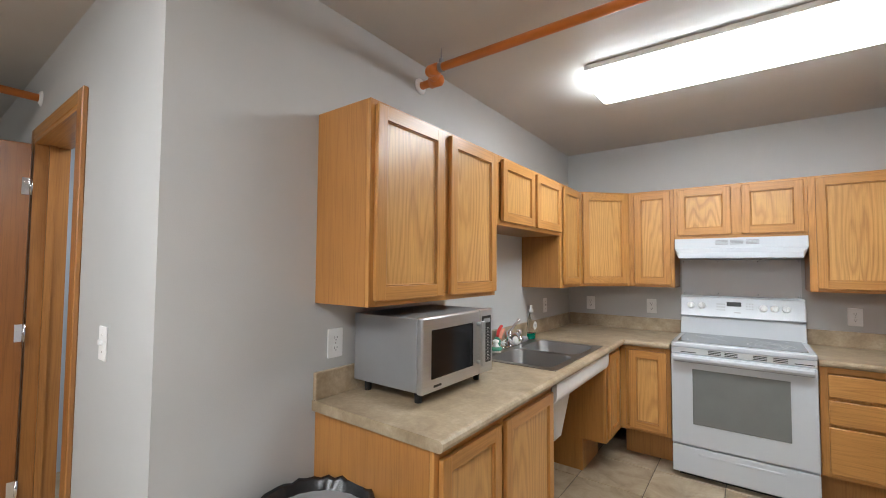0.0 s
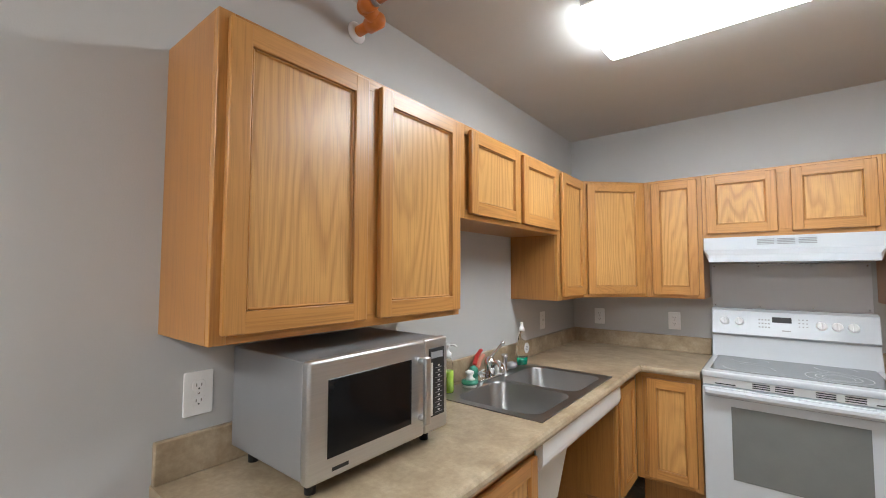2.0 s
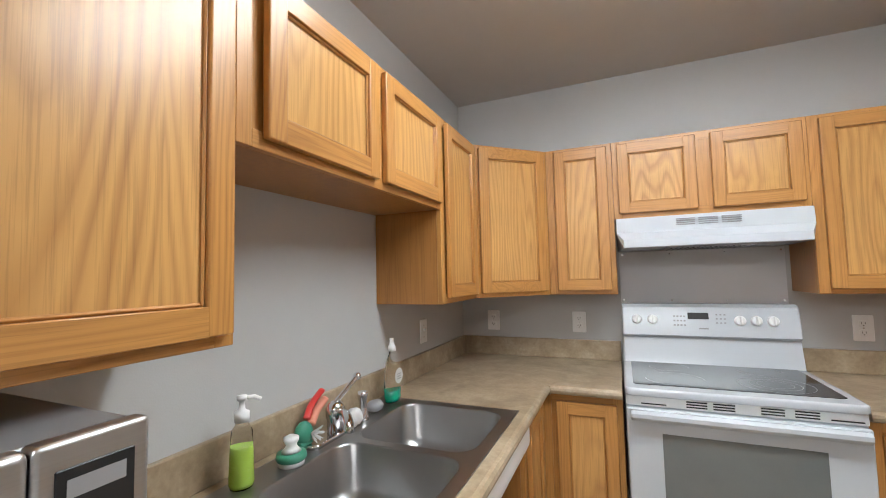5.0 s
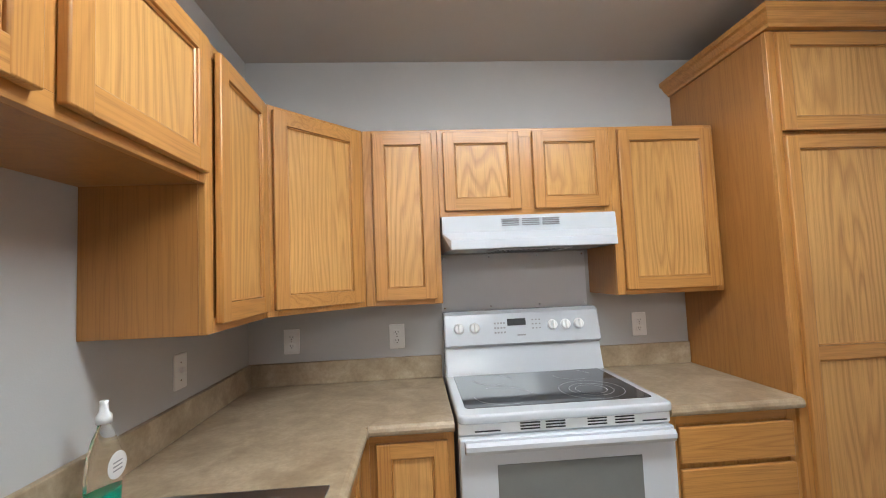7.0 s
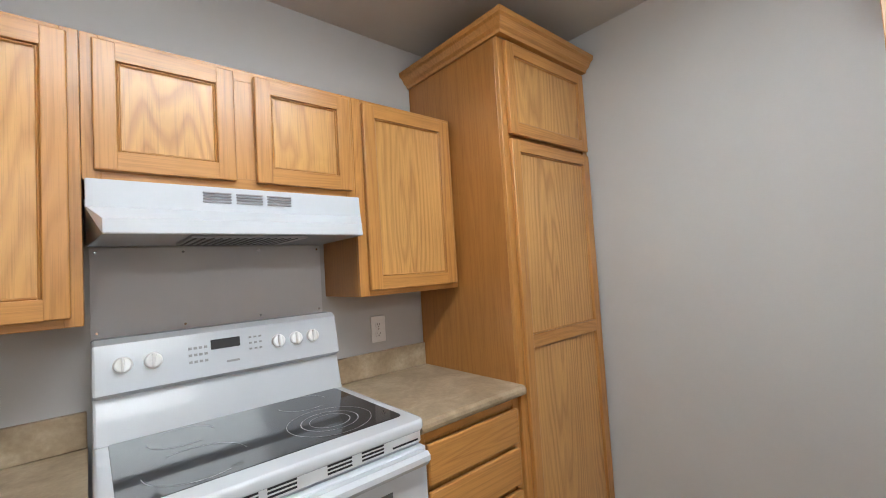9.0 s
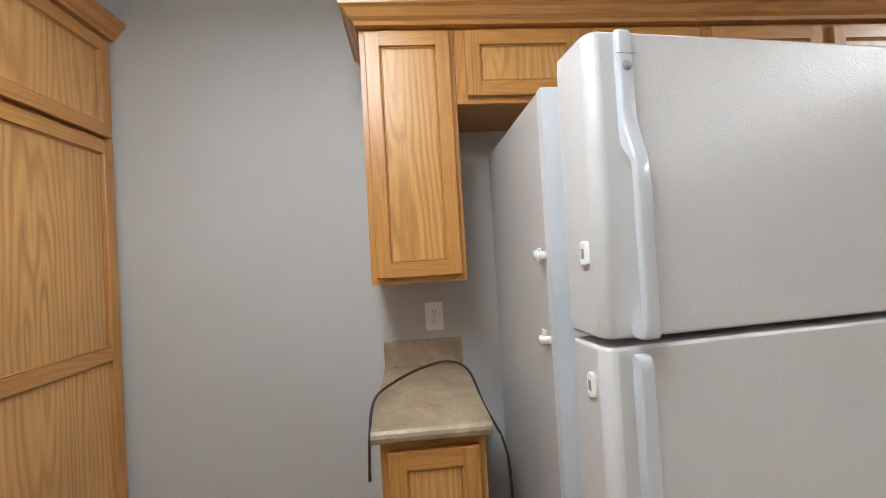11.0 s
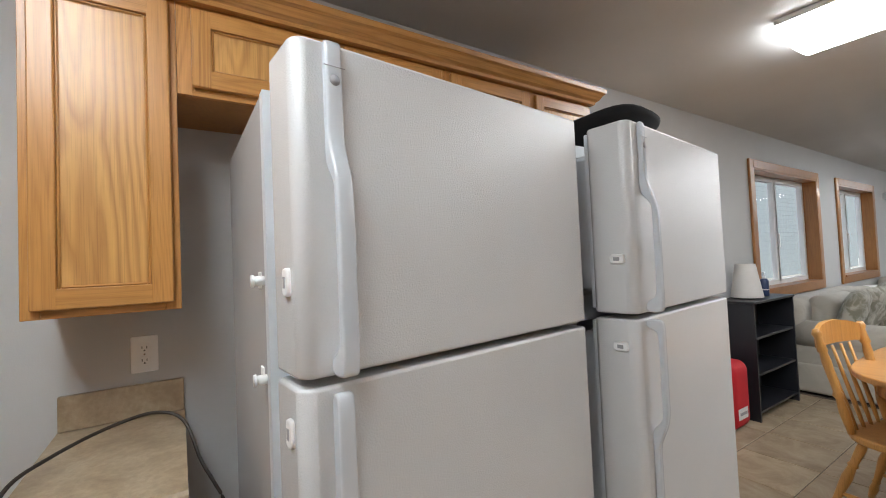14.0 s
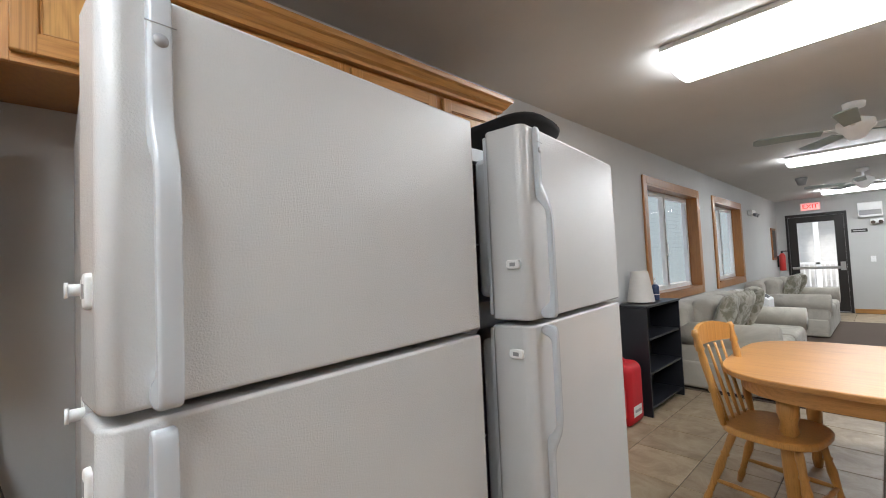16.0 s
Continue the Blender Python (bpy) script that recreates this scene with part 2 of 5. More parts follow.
class Shape:
    """Collects solids in one mesh; fr maps local to world."""

    def __init__(self, *mats, fr=IDENT):
        self.bm, self.mats, self.fr = bmesh.new(), mats, fr

    def _done(self, verts, mat, smooth, fr):
        bmesh.ops.transform(self.bm, matrix=fr if fr is not None else self.fr, verts=verts)
        for f in {f for v in verts for f in v.link_faces}:
            f.material_index, f.smooth = mat, smooth

    def box(self, x0, x1, y0, y1, z0, z1, bev=0.0, mat=0, seg=1, fr=None):
        m = Matrix.Translation(((x0 + x1) / 2, (y0 + y1) / 2, (z0 + z1) / 2)) @ Matrix.Diagonal((abs(x1 - x0), abs(y1 - y0), abs(z1 - z0), 1))
        vs = bmesh.ops.create_cube(self.bm, size=1, matrix=m)["verts"]
        if bev:
            es = list({e for v in vs for e in v.link_edges})
            r = bmesh.ops.bevel(self.bm, geom=es, offset=bev, segments=seg, profile=0.5, affect="EDGES", clamp_overlap=True)
            vs = list({v for f in r["faces"] for v in f.verts} | {v for v in vs if v.is_valid})
        self._done(vs, mat, False, fr)
        if bev and seg > 1:
            for f in r["faces"]:
                f.smooth = True
        return self

    def cyl(self, a, b, r, r2=None, n=16, mat=0, smooth=True, fr=None):
        a, b = Vector(a), Vector(b)
        d = b - a
        m = Matrix.Translation((a + b) / 2) @ d.to_track_quat("Z", "Y").to_matrix().to_4x4()
        vs = bmesh.ops.create_cone(self.bm, cap_ends=True, segments=n, radius1=r, radius2=r if r2 is None else r2, depth=d.length, matrix=m)["verts"]
        self._done(vs, mat, smooth, fr)
        return self

    def lathe(self, prof, base=(0, 0, 0), axis=(0, 0, 1), n=20, mat=0, fr=None):
        """A turned solid: (radius, height) pairs up the axis."""
        q = Vector(axis).to_track_quat("Z", "Y")
        rings, vs = [], []
        for r, h in prof:
            ring = [self.bm.verts.new(q @ Vector((max(r, 1e-4) * math.cos(2 * math.pi * i / n), max(r, 1e-4) * math.sin(2 * math.pi * i / n), h)) + Vector(base)) for i in range(n)]
            rings.append(ring)
            vs += ring
        for p, q2 in zip(rings, rings[1:]):
            for i in range(n):
                self.bm.faces.new((p[i], p[(i + 1) % n], q2[(i + 1) % n], q2[i]))
        caps = [self.bm.faces.new(rings[0][::-1]), self.bm.faces.new(rings[-1])]
        self._done(vs, mat, True, fr)
        for f in caps:
            f.smooth = False
        return self

    def prism(self, pts, h0, h1, plane="xy", bev=0.0, mat=0, smooth=False, seg=2, fr=None):
        """An outline in a plane, given depth along the third axis."""
        put3 = {"xy": lambda a, b, c: (a, b, c), "xz": lambda a, b, c: (a, c, b), "yz": lambda a, b, c: (c, a, b)}[plane]
        lo = [self.bm.verts.new(put3(a, b, h0)) for a, b in pts]
        hi = [self.bm.verts.new(put3(a, b, h1)) for a, b in pts]
        fs = [self.bm.faces.new(lo[::-1]), self.bm.faces.new(hi)]
        n = len(pts)
        for i in range(n):
            fs.append(self.bm.faces.new((lo[i], lo[(i + 1) % n], hi[(i + 1) % n], hi[i])))
        bmesh.ops.recalc_face_normals(self.bm, faces=fs)
        vs = lo + hi
        if bev:
            es = [e for f in fs[:2] for e in f.edges]
            r = bmesh.ops.bevel(self.bm, geom=es, offset=bev, segments=seg, profile=0.5, affect="EDGES", clamp_overlap=True)
            vs = list({v for f in r["faces"] for v in f.verts} | {v for v in vs if v.is_valid})
        self._done(vs, mat, smooth, fr)
        if bev:
            for f in {f for v in vs if v.is_valid for f in v.link_faces}:
                f.smooth = smooth and len(f.verts) == 4
        return self

    def tube(self, pts, r, n=10, mat=0, squash=1.0, fr=None):
        """A round bar along a bent line."""
        P = [Vector(p) for p in pts]
        rings, vs = [], []
        for i, p in enumerate(P):
            d = (P[min(i + 1, len(P) - 1)] - P[max(i - 1, 0)]).normalized()
            side = d.cross(Vector((0.13, 0.21, 0.97)) if abs(d.z) < 0.9 else Vector((0, 1, 0))).normalized()
            up = side.cross(d)
            ring = [self.bm.verts.new(p + r * (math.cos(2 * math.pi * k / n) * side + squash * math.sin(2 * math.pi * k / n) * up)) for k in range(n)]
            rings.append(ring)
            vs += ring
        for a, b in zip(rings, rings[1:]):
            for k in range(n):
                self.bm.faces.new((a[k], a[(k + 1) % n], b[(k + 1) % n], b[k]))
        self.bm.faces.new(rings[0][::-1])
        self.bm.faces.new(rings[-1])
        self._done(vs, mat, True, fr)
        return self

    def ball(self, c, rx, ry, rz, mat=0, n=16, fr=None):
        m = Matrix.Translation(c) @ Matrix.Diagonal((rx, ry, rz, 1))
        vs = bmesh.ops.create_uvsphere(self.bm, u_segments=n, v_segments=n // 2 + 2, radius=1, matrix=m)["verts"]
        self._done(vs, mat, True, fr)
        return self

    def end(self, name, parent=None, pivot=None):
        bmesh.ops.recalc_face_normals(self.bm, faces=self.bm.faces[:])
        if pivot is not None:
            bmesh.ops.translate(self.bm, vec=-Vector(pivot), verts=self.bm.verts[:])
        me = bpy.data.meshes.new(name)
        self.bm.to_mesh(me)
        self.bm.free()
        for m in self.mats:
            me.materials.append(m)
        ob = new(name, me)
        if pivot is not None:
            ob.location = pivot
        if parent is not None:
            ob.parent = parent
        return ob


def thing(name, label, category, group="", at=(0, 0, 0), rz=0.0):
    ob = new(name)
    ob.empty_display_size = 0.1
    ob.matrix_basis = pose(*at, 0, 0, rz)
    return tagged(ob, label, category, group)


def structure(ob, label, category="wall"):
    return tagged(ob, label, category, kind="structure")


def frame_at(origin, u, n):
    """Local x runs along u, local y outwards along n, z up."""
    m = Matrix.Identity(4)
    m.col[0][:3], m.col[1][:3], m.col[3][:3] = u, n, origin
    return m


def smooth_path(pts, k=6):
    """Points eased along a bent line."""
    P = [Vector(p) for p in pts]
    out = []
    for i in range(len(P) - 1):
        p0, p1, p2, p3 = P[max(i - 1, 0)], P[i], P[i + 1], P[min(i + 2, len(P) - 1)]
        for j in range(k):
            t = j / k
            out.append(0.5 * ((2 * p1) + (p2 - p0) * t + (2 * p0 - 5 * p1 + 4 * p2 - p3) * t * t + (3 * p1 - p0 - 3 * p2 + p3) * t ** 3))
    return out + [P[-1]]


def eased(pts, k=4):
    """A closed outline with its corners eased."""
    out = []
    n = len(pts)
    for i in range(n):
        p, q, r = (Vector(pts[(i + d) % n]) for d in (-1, 0, 1))
        a, b = q + (p - q) * min(0.45, 0.022 / (p - q).length), q + (r - q) * min(0.45, 0.022 / (r - q).length)
        for j in range(k + 1):
            t = j / k
            out.append(tuple(a * (1 - t) ** 2 + q * 2 * t * (1 - t) + b * t * t))
    return out


def round_rect(x0, x1, y0, y1, r, n=5):
    pts = []
    for cx, cy, a0 in ((x1 - r, y1 - r, 0), (x0 + r, y1 - r, 90), (x0 + r, y0 + r, 180), (x1 - r, y0 + r, 270)):
        for i in range(n + 1):
            a = radians(a0 + 90 * i / n)
            pts.append((cx + r * math.cos(a), cy + r * math.sin(a)))
    return pts


# ---- the building ----
E_WALL, CEIL_Z, END_Y, WEST_X, CORNER_Y = 2.875, 2.498, -14.3, -3.4, -3.457
WIN = [(-6.685, -8.395), (-9.21, -10.78)]
SILL, HEAD = 0.93, 2.13


def wall_with_holes(name, label, axis, at0, at1, lo, hi, holes, mat=WALL):
    """A wall along one axis from lo to hi, cut through by holes (from, to, bottom, top)."""
    s = Shape(mat)

    def slab(a, b, z0, z1):
        if b - a > 1e-4 and z1 - z0 > 1e-4:
            if axis == "y":
                s.box(at0, at1, a, b, z0, z1)
            else:
                s.box(a, b, at0, at1, z0, z1)
    cur = lo
    for a, b, z0, z1 in sorted(holes):
        slab(cur, a, 0, CEIL_Z)
        slab(a, b, 0, z0)
        slab(a, b, z1, CEIL_Z)
        cur = b
    slab(cur, hi, 0, CEIL_Z)
    return structure(s.end(name), label)


wall_with_holes("wall_west_kitchen", "grey painted wall behind the sink", "y", -0.13, 0.0, CORNER_Y, 0.0, [])
wall_with_holes("wall_north", "grey painted wall behind the stove", "x", 0.0, 0.15, -0.13, E_WALL + 0.18, [])
wall_with_holes("wall_east", "long grey painted wall with two windows", "y", E_WALL, E_WALL + 0.18, END_Y, 0.0,
                [(b, a, SILL, HEAD) for a, b in WIN])
wall_with_holes("wall_south", "grey painted end wall with a glazed exit door", "x", END_Y - 0.15, END_Y, WEST_X - 0.15, E_WALL + 0.18, [(1.70, 2.71, 0.0, 2.16)])
wall_with_holes("wall_hall", "grey painted wall beside an oak doorway", "x", CORNER_Y, CORNER_Y + 0.13, WEST_X, -0.13, [(-1.705, -0.845, 0.0, 2.08)])
wall_with_holes("wall_west", "plain grey painted wall closing the lounge", "y", WEST_X - 0.15, WEST_X, END_Y, CORNER_Y + 0.13, [])
wall_with_holes("wall_store", "pale blue-grey wall inside the side room", "x", CORNER_Y + 1.4, CORNER_Y + 1.5, -2.4, -0.13, [], WALL_BLUE)
wall_with_holes("wall_store_side", "pale blue-grey side wall of the side room", "y", -2.5, -2.4, CORNER_Y + 0.13, CORNER_Y + 1.5, [], WALL_BLUE)
structure(Shape(CEIL).box(WEST_X - 0.15, E_WALL + 0.18, END_Y - 0.15, 0.15, CEIL_Z, CEIL_Z + 0.12).end("ceiling"), "matt grey-white painted ceiling", "ceiling")
structure(Shape(GROUT).box(WEST_X - 0.15, E_WALL + 0.18, END_Y - 0.15, 0.15, -0.1, -0.004).end("floor"), "tan stone-look tiled floor with dark grout", "floor")
structure(Shape(CARPET).box(WEST_X, E_WALL, -12.7, -6.75, -0.003, 0.012).end("carpet"), "short brown carpet in the lounge", "carpet")


def window(i, ya, yb):
    """A sliding window deep in the wall, with an oak casing."""
    w = tagged(new("window_%d" % i), "white sliding window with an oak casing", "window", "lounge windows", "structure")
    x = E_WALL
    s = Shape(OAK_TRIM, OAK_TRIM)
    t = 0.085
    s.box(x - 0.022, x, ya, ya + t, SILL - t, HEAD + t, 0.004)
    s.box(x - 0.022, x, yb - t, yb, SILL - t, HEAD + t, 0.004)
    s.box(x - 0.022, x, yb, ya, HEAD, HEAD + t, 0.004, 1)
    s.box(x - 0.022, x, yb, ya, SILL - t, SILL, 0.004, 1)
    # reveal boards
    s.box(x - 0.02, x + 0.11, ya - 0.018, ya - 0.001, SILL, HEAD)
    s.box(x - 0.02, x + 0.11, yb + 0.001, yb + 0.018, SILL, HEAD)
    s.box(x - 0.02, x + 0.11, yb + 0.018, ya - 0.018, HEAD - 0.018, HEAD - 0.001, 0, 1)
    s.box(x - 0.035, x + 0.11, yb + 0.018, ya - 0.018, SILL + 0.001, SILL + 0.02, 0, 1)
    s.end("casing", w)
    f = Shape(WHITE_PL)
    x0, x1 = x + 0.11, x + 0.165
    mid = (ya + yb) / 2
    for a, b in ((ya - 0.002, mid - 0.02), (mid + 0.02, yb + 0.002)):
        a, b = max(a, b), min(a, b)
        f.box(x0, x1, a - 0.06, a, SILL, HEAD, 0.004)
        f.box(x0, x1, b, b + 0.06, SILL, HEAD, 0.004)
        f.box(x0, x1, b + 0.06, a - 0.06, HEAD - 0.07, HEAD - 0.002, 0.004)
        f.box(x0, x1, b + 0.06, a - 0.06, SILL + 0.002, SILL + 0.07, 0.004)
    f.box(x0 - 0.02, x0, mid - 0.015, mid + 0.015, 1.35, 1.5, 0.004)
    f.end("sash", w)
    for a, b in ((ya - 0.06, mid + 0.04), (mid - 0.04, yb + 0.06)):
        p = Shape(PANE).box(x + 0.135, x + 0.141, min(a, b), max(a, b), SILL + 0.05, HEAD - 0.05).end("pane", w)
        p.visible_shadow = False
    return w


for i, (a, b) in enumerate(WIN):
    window(i + 1, a, b)


def doorway():
    """Oak casing of the side room and its open leaf."""
    s = Shape(OAK_TRIM, OAK_X)
    y = CORNER_Y
    s.box(-0.845, -0.780, y - 0.02, y, 0, 2.145, 0.004)
    s.box(-1.770, -1.705, y - 0.02, y, 0, 2.145, 0.004)
    s.box(-1.705, -0.845, y - 0.02, y, 2.08, 2.145, 0.004, 1)
    s.box(-0.865, -0.846, y - 0.018, y + 0.13, 0, 2.079)
    s.box(-1.704, -1.685, y - 0.018, y + 0.13, 0, 2.079)
    s.box(-1.685, -0.865, y - 0.018, y + 0.13, 2.06, 2.079, 0, 1)
    s.box(-1.685, -1.665, y + 0.04, y + 0.07, 0, 2.06)
    s.box(-0.885, -0.865, y + 0.04, y + 0.07, 0, 2.06)
    structure(s.end("door_frame"), "golden oak door casing in the grey wall", "door frame")
    d = thing("door", "plain brown wooden door standing wide open", "door", at=(-1.675, y - 0.03, 0), rz=-101)
    Shape(OAK_DARK).box(0, 0.82, -0.02, 0.02, 0.012, 2.05, 0.003).end("leaf", d)
    h = Shape(CHROME)
    for z in (0.25, 1.05, 1.82):
        h.cyl((-0.005, 0.026, z - 0.045), (-0.005, 0.026, z + 0.045), 0.007)
        h.box(0, 0.03, 0.02, 0.023, z - 0.045, z + 0.045)
    h.end("hinge", d)
    k = Shape(CHROME)
    k.lathe([(0.03, 0), (0.03, 0.006), (0.012, 0.01), (0.012, 0.035), (0.027, 0.045), (0.027, 0.06), (0.012, 0.068)], (0.76, 0.02, 1.0), (0, 1, 0))
    k.end("knob", d)


doorway()


def exit_door():
    y = END_Y
    d = tagged(new("door_1"), "dark bronze glazed exit door with a push bar", "door", kind="structure")
    s = Shape(DARK_BRONZE)
    for a, b in ((1.701, 1.75), (2.67, 2.709)):
        s.box(a, b, y - 0.1, y + 0.02, 0, 2.159, 0.004)
    s.box(1.75, 2.67, y - 0.1, y + 0.02, 2.10, 2.159, 0.004)
    s.end("frame", d)
    lf = Shape(DARK_BRONZE)
    lf.box(1.755, 1.9, y - 0.06, y - 0.02, 0.02, 2.095, 0.003)
    lf.box(2.52, 2.665, y - 0.06, y - 0.02, 0.02, 2.095, 0.003)
    lf.box(1.9, 2.52, y - 0.06, y - 0.02, 1.97, 2.095, 0.003)
    lf.box(1.9, 2.52, y - 0.06, y - 0.02, 0.02, 0.27, 0.003)
    lf.end("leaf", d)
    Shape(STEEL).box(1.78, 2.64, y - 0.015, y + 0.035, 0.93, 0.985, 0.006).box(1.77, 1.85, y - 0.02, y + 0.05, 0.9, 1.08, 0.006).end("push_bar", d)
    p = Shape(PANE).box(1.9, 2.52, y - 0.044, y - 0.038, 0.27, 1.97).end("pane", d)
    p.visible_shadow = False


exit_door()


def base_boards():
    s = Shape(OAK_Y)
    s.box(E_WALL - 0.014, E_WALL, -6.0, END_Y, 0, 0.09, 0.003)
    structure(s.end("baseboard"), "narrow oak baseboard along the wall", "baseboard")
    s = Shape(OAK_X)
    s.box(WEST_X, 1.69, END_Y, END_Y + 0.014, 0, 0.09, 0.003)
    structure(s.end("baseboard"), "narrow oak baseboard along the end wall", "baseboard")


base_boards()

# outdoors, seen through the panes
structure(Shape(CONCRETE).box(-60, 80, -120, 60, -0.35, -0.12).end("ground"), "pale concrete and gravel ground outside", "ground")


def outside():
    h = thing("neighbouring_house", "pale siding building with white porch posts outside", "building")
    s = Shape(SIDING)
    for k in range(14):
        s.box(-8, 4.5, -22.6 - 0.02 * (k % 2), -22.4, -0.12 + k * 0.2, 0.08 + k * 0.2, 0.006)
    s.end("wall", h)
    p = Shape(WHITE_PL)
    for k in range(9):
        p.box(-7 + k * 1.4, -6.86 + k * 1.4, -22.1, -21.96, -0.12, 2.6, 0.008)
        for j in range(9):
            p.box(-6.86 + k * 1.4 + 0.02 + j * 0.14, -6.86 + k * 1.4 + 0.06 + j * 0.14, -22.05, -22.01, 0.05, 0.85)
    p.box(-7, 4.4, -22.1, -21.96, 0.85, 0.92)
    p.box(-7, 4.4, -22.1, -21.96, 2.6, 2.8)
    p.end("post", h)
    Shape(SIDING).prism([(-26.3, 2.6), (-22.0, 2.8), (-26.3, 4.2)], -8.2, 4.7, "yz").end("roof", h)
    # added backdrop: hides the sky and sets how bright the window view is
    g = thing("window_backdrop", "tall grey-blue backdrop outside the windows", "wall")
    s = Shape(BACKDROP)
    for k in range(28):
        s.box(9.5, 9.7 + 0.02 * (k % 2), -75, 4, -0.12 + k * 0.22, 0.1 + k * 0.22, 0.01)
    s.end("course", g)


outside()


def light_fixture(y0, y1, x0, lit, group="ceiling lights"):
    """A wrap-around fluorescent fixture across the ceiling."""
    f = thing("ceiling_light", "white wraparound fluorescent ceiling light, switched on", "light", group)
    x1 = 1.945
    Shape(WHITE_PL).box(x0 - 0.004, x1 + 0.004, y0 - 0.004, y1 + 0.004, CEIL_Z - 0.03, CEIL_Z - 0.001, 0.004).end("housing", f)
    n = 8
    prof = [(y0 + 0.004, CEIL_Z - 0.0305)]
    for i in range(n + 1):
        a = math.pi * i / n
        prof.append(((y0 + y1) / 2 - (y1 - y0) / 2 * math.cos(a) * 0.98, CEIL_Z - 0.032 - 0.06 * math.sin(a) ** 0.6))
    prof += [(y1 - 0.004, CEIL_Z - 0.0305)]
    Shape(lit).prism(prof, x0, x1, "yz", 0.008, seg=2).end("diffuser", f)
    return f


# lounge fixtures reach x -0.46: unseen length added to brighten the west side
for y0, y1, x0 in ((-1.73, -1.27, 0.71), (-5.05, -4.55, -0.46), (-9.1, -8.64, -0.46), (-13.15, -12.7, -0.46)):
    light_fixture(y0, y1, x0, LIT if y0 > -2 else LIT_LOUNGE)

# ---- kitchen cabinets ----
OAK_H = {"x": OAK_X, "y": OAK_Y}


def cab_door(parent, fr, u0, u1, z0, z1, across, rails=(), slab=False):
    """A shaker door: stiles, rails and a recessed panel with a bead."""
    s = Shape(OAK_Z, OAK_H[across], OAK_PANEL, fr=fr)
    if slab:
        s.box(u0, u1, 0.001, 0.02, z0, z1, 0.005, 1, 2)
        return s.end("drawer_front", parent)
    w = 0.052 if u1 - u0 > 0.2 else 0.045
    s.box(u0, u0 + w, 0.001, 0.021, z0, z1, 0.004, 0, 2)
    s.box(u1 - w, u1, 0.001, 0.021, z0, z1, 0.004, 0, 2)
    for a, b in ((z0, z0 + w), (z1 - w, z1), *((r - w / 2, r + w / 2) for r in rails)):
        s.box(u0 + w - 0.005, u1 - w + 0.005, 0.001, 0.0203, a, b, 0.002, 1, 2)
    s.box(u0 + w - 0.004, u1 - w + 0.004, 0.001, 0.008, z0 + w - 0.004, z1 - w + 0.004, 0, 2)
    cuts = [z0 + w, *sorted(q for r in rails for q in (r - w / 2, r + w / 2)), z1 - w]
    for a, b in zip(cuts[::2], cuts[1::2]):
        for c, d in ((u0 + w, u0 + w + 0.007), (u1 - w - 0.007, u1 - w)):
            s.box(c, d, 0.008, 0.0145, a, b, 0.003)
        for c, d in ((a, a + 0.007), (b - 0.007, b)):
            s.box(u0 + w + 0.007, u1 - w - 0.007, 0.008, 0.0145, c, d, 0.003, 1)
    return s.end("door", parent)


def cabinet(name, label, fr, u0, u1, depth, z0, z1, doors, across, group, kick=0.0, drawers=()):
    """A box with an oak face frame; doors are (u0, u1, z0, z1)."""
    c = thing(name, label, "cabinet", group)
    s = Shape(OAK_SIDE, OAK_Z, OAK_H[across], fr=fr)
    s.box(u0, u1, -depth, -0.019, z0, z1, 0.001)
    if kick:
        s.box(u0 + 0.002, u1 - 0.002, -depth + 0.002, -0.16, 0.0, z0 + 0.0005)
    s.end("body", c)
    f = Shape(OAK_Z, OAK_H[across], fr=fr)
    w = 0.038
    f.box(u0, u0 + w, -0.0188, 0.0, z0, z1, 0.0015)
    f.box(u1 - w, u1, -0.0188, 0.0, z0, z1, 0.0015)
    f.box(u0 + w, u1 - w, -0.0188, -0.0003, z0, z0 + w, 0.001, 1)
    f.box(u0 + w, u1 - w, -0.0188, -0.0003, z1 - w, z1, 0.001, 1)
    f.box(u0 + w, u1 - w, -0.0188, -0.008, z0 + w, z1 - w, 0, 0)
    ds = sorted(doors)
    for p, q in zip(ds, ds[1:]):
        if q[0] > p[1]:
            f.box(p[1] - 0.01, q[0] + 0.01, -0.0079, -0.0004, z0 + w, z1 - w)
    f.end("face_frame", c)
    for a, b, za, zb in doors:
        cab_door(c, fr, a, b, za, zb, across)
    for a, b, za, zb in drawers:
        cab_door(c, fr, a, b, za, zb, across, slab=True)
    return c


UB, UT = 1.262, 2.026          # wall cabinets: bottom and top
F_SINK = frame_at((0.305, 0, 0), (0, 1, 0), (1, 0, 0))
F_STOVE = frame_at((0, -0.305, 0), (1, 0, 0), (0, -1, 0))
g = "kitchen wall cabinets"
zl, zh = UB + 0.022, UT - 0.018
cabinet("wall_cabinet", "honey oak double-door wall cabinet above the microwave", F_SINK, -2.902, -1.988, 0.304, UB, UT,
        [(-2.882, -2.472, zl, zh), (-2.420, -2.003, zl, zh)], "y", g)
cabinet("wall_cabinet", "short honey oak wall cabinet above the sink", F_SINK, -1.987, -1.032, 0.304, 1.640, UT,
        [(-1.925, -1.507, 1.662, zh), (-1.468, -1.045, 1.662, zh)], "y", g)
cabinet("wall_cabinet", "narrow honey oak wall cabinet beside the corner", F_SINK, -1.031, -0.612, 0.304, UB, UT,
        [(-0.985, -0.635, zl, zh)], "y", g)
cabinet("wall_cabinet", "narrow honey oak wall cabinet beside the range hood", F_STOVE, 0.612, 0.938, 0.304, UB, UT, [(0.655, 0.915, zl, zh)], "x", g)
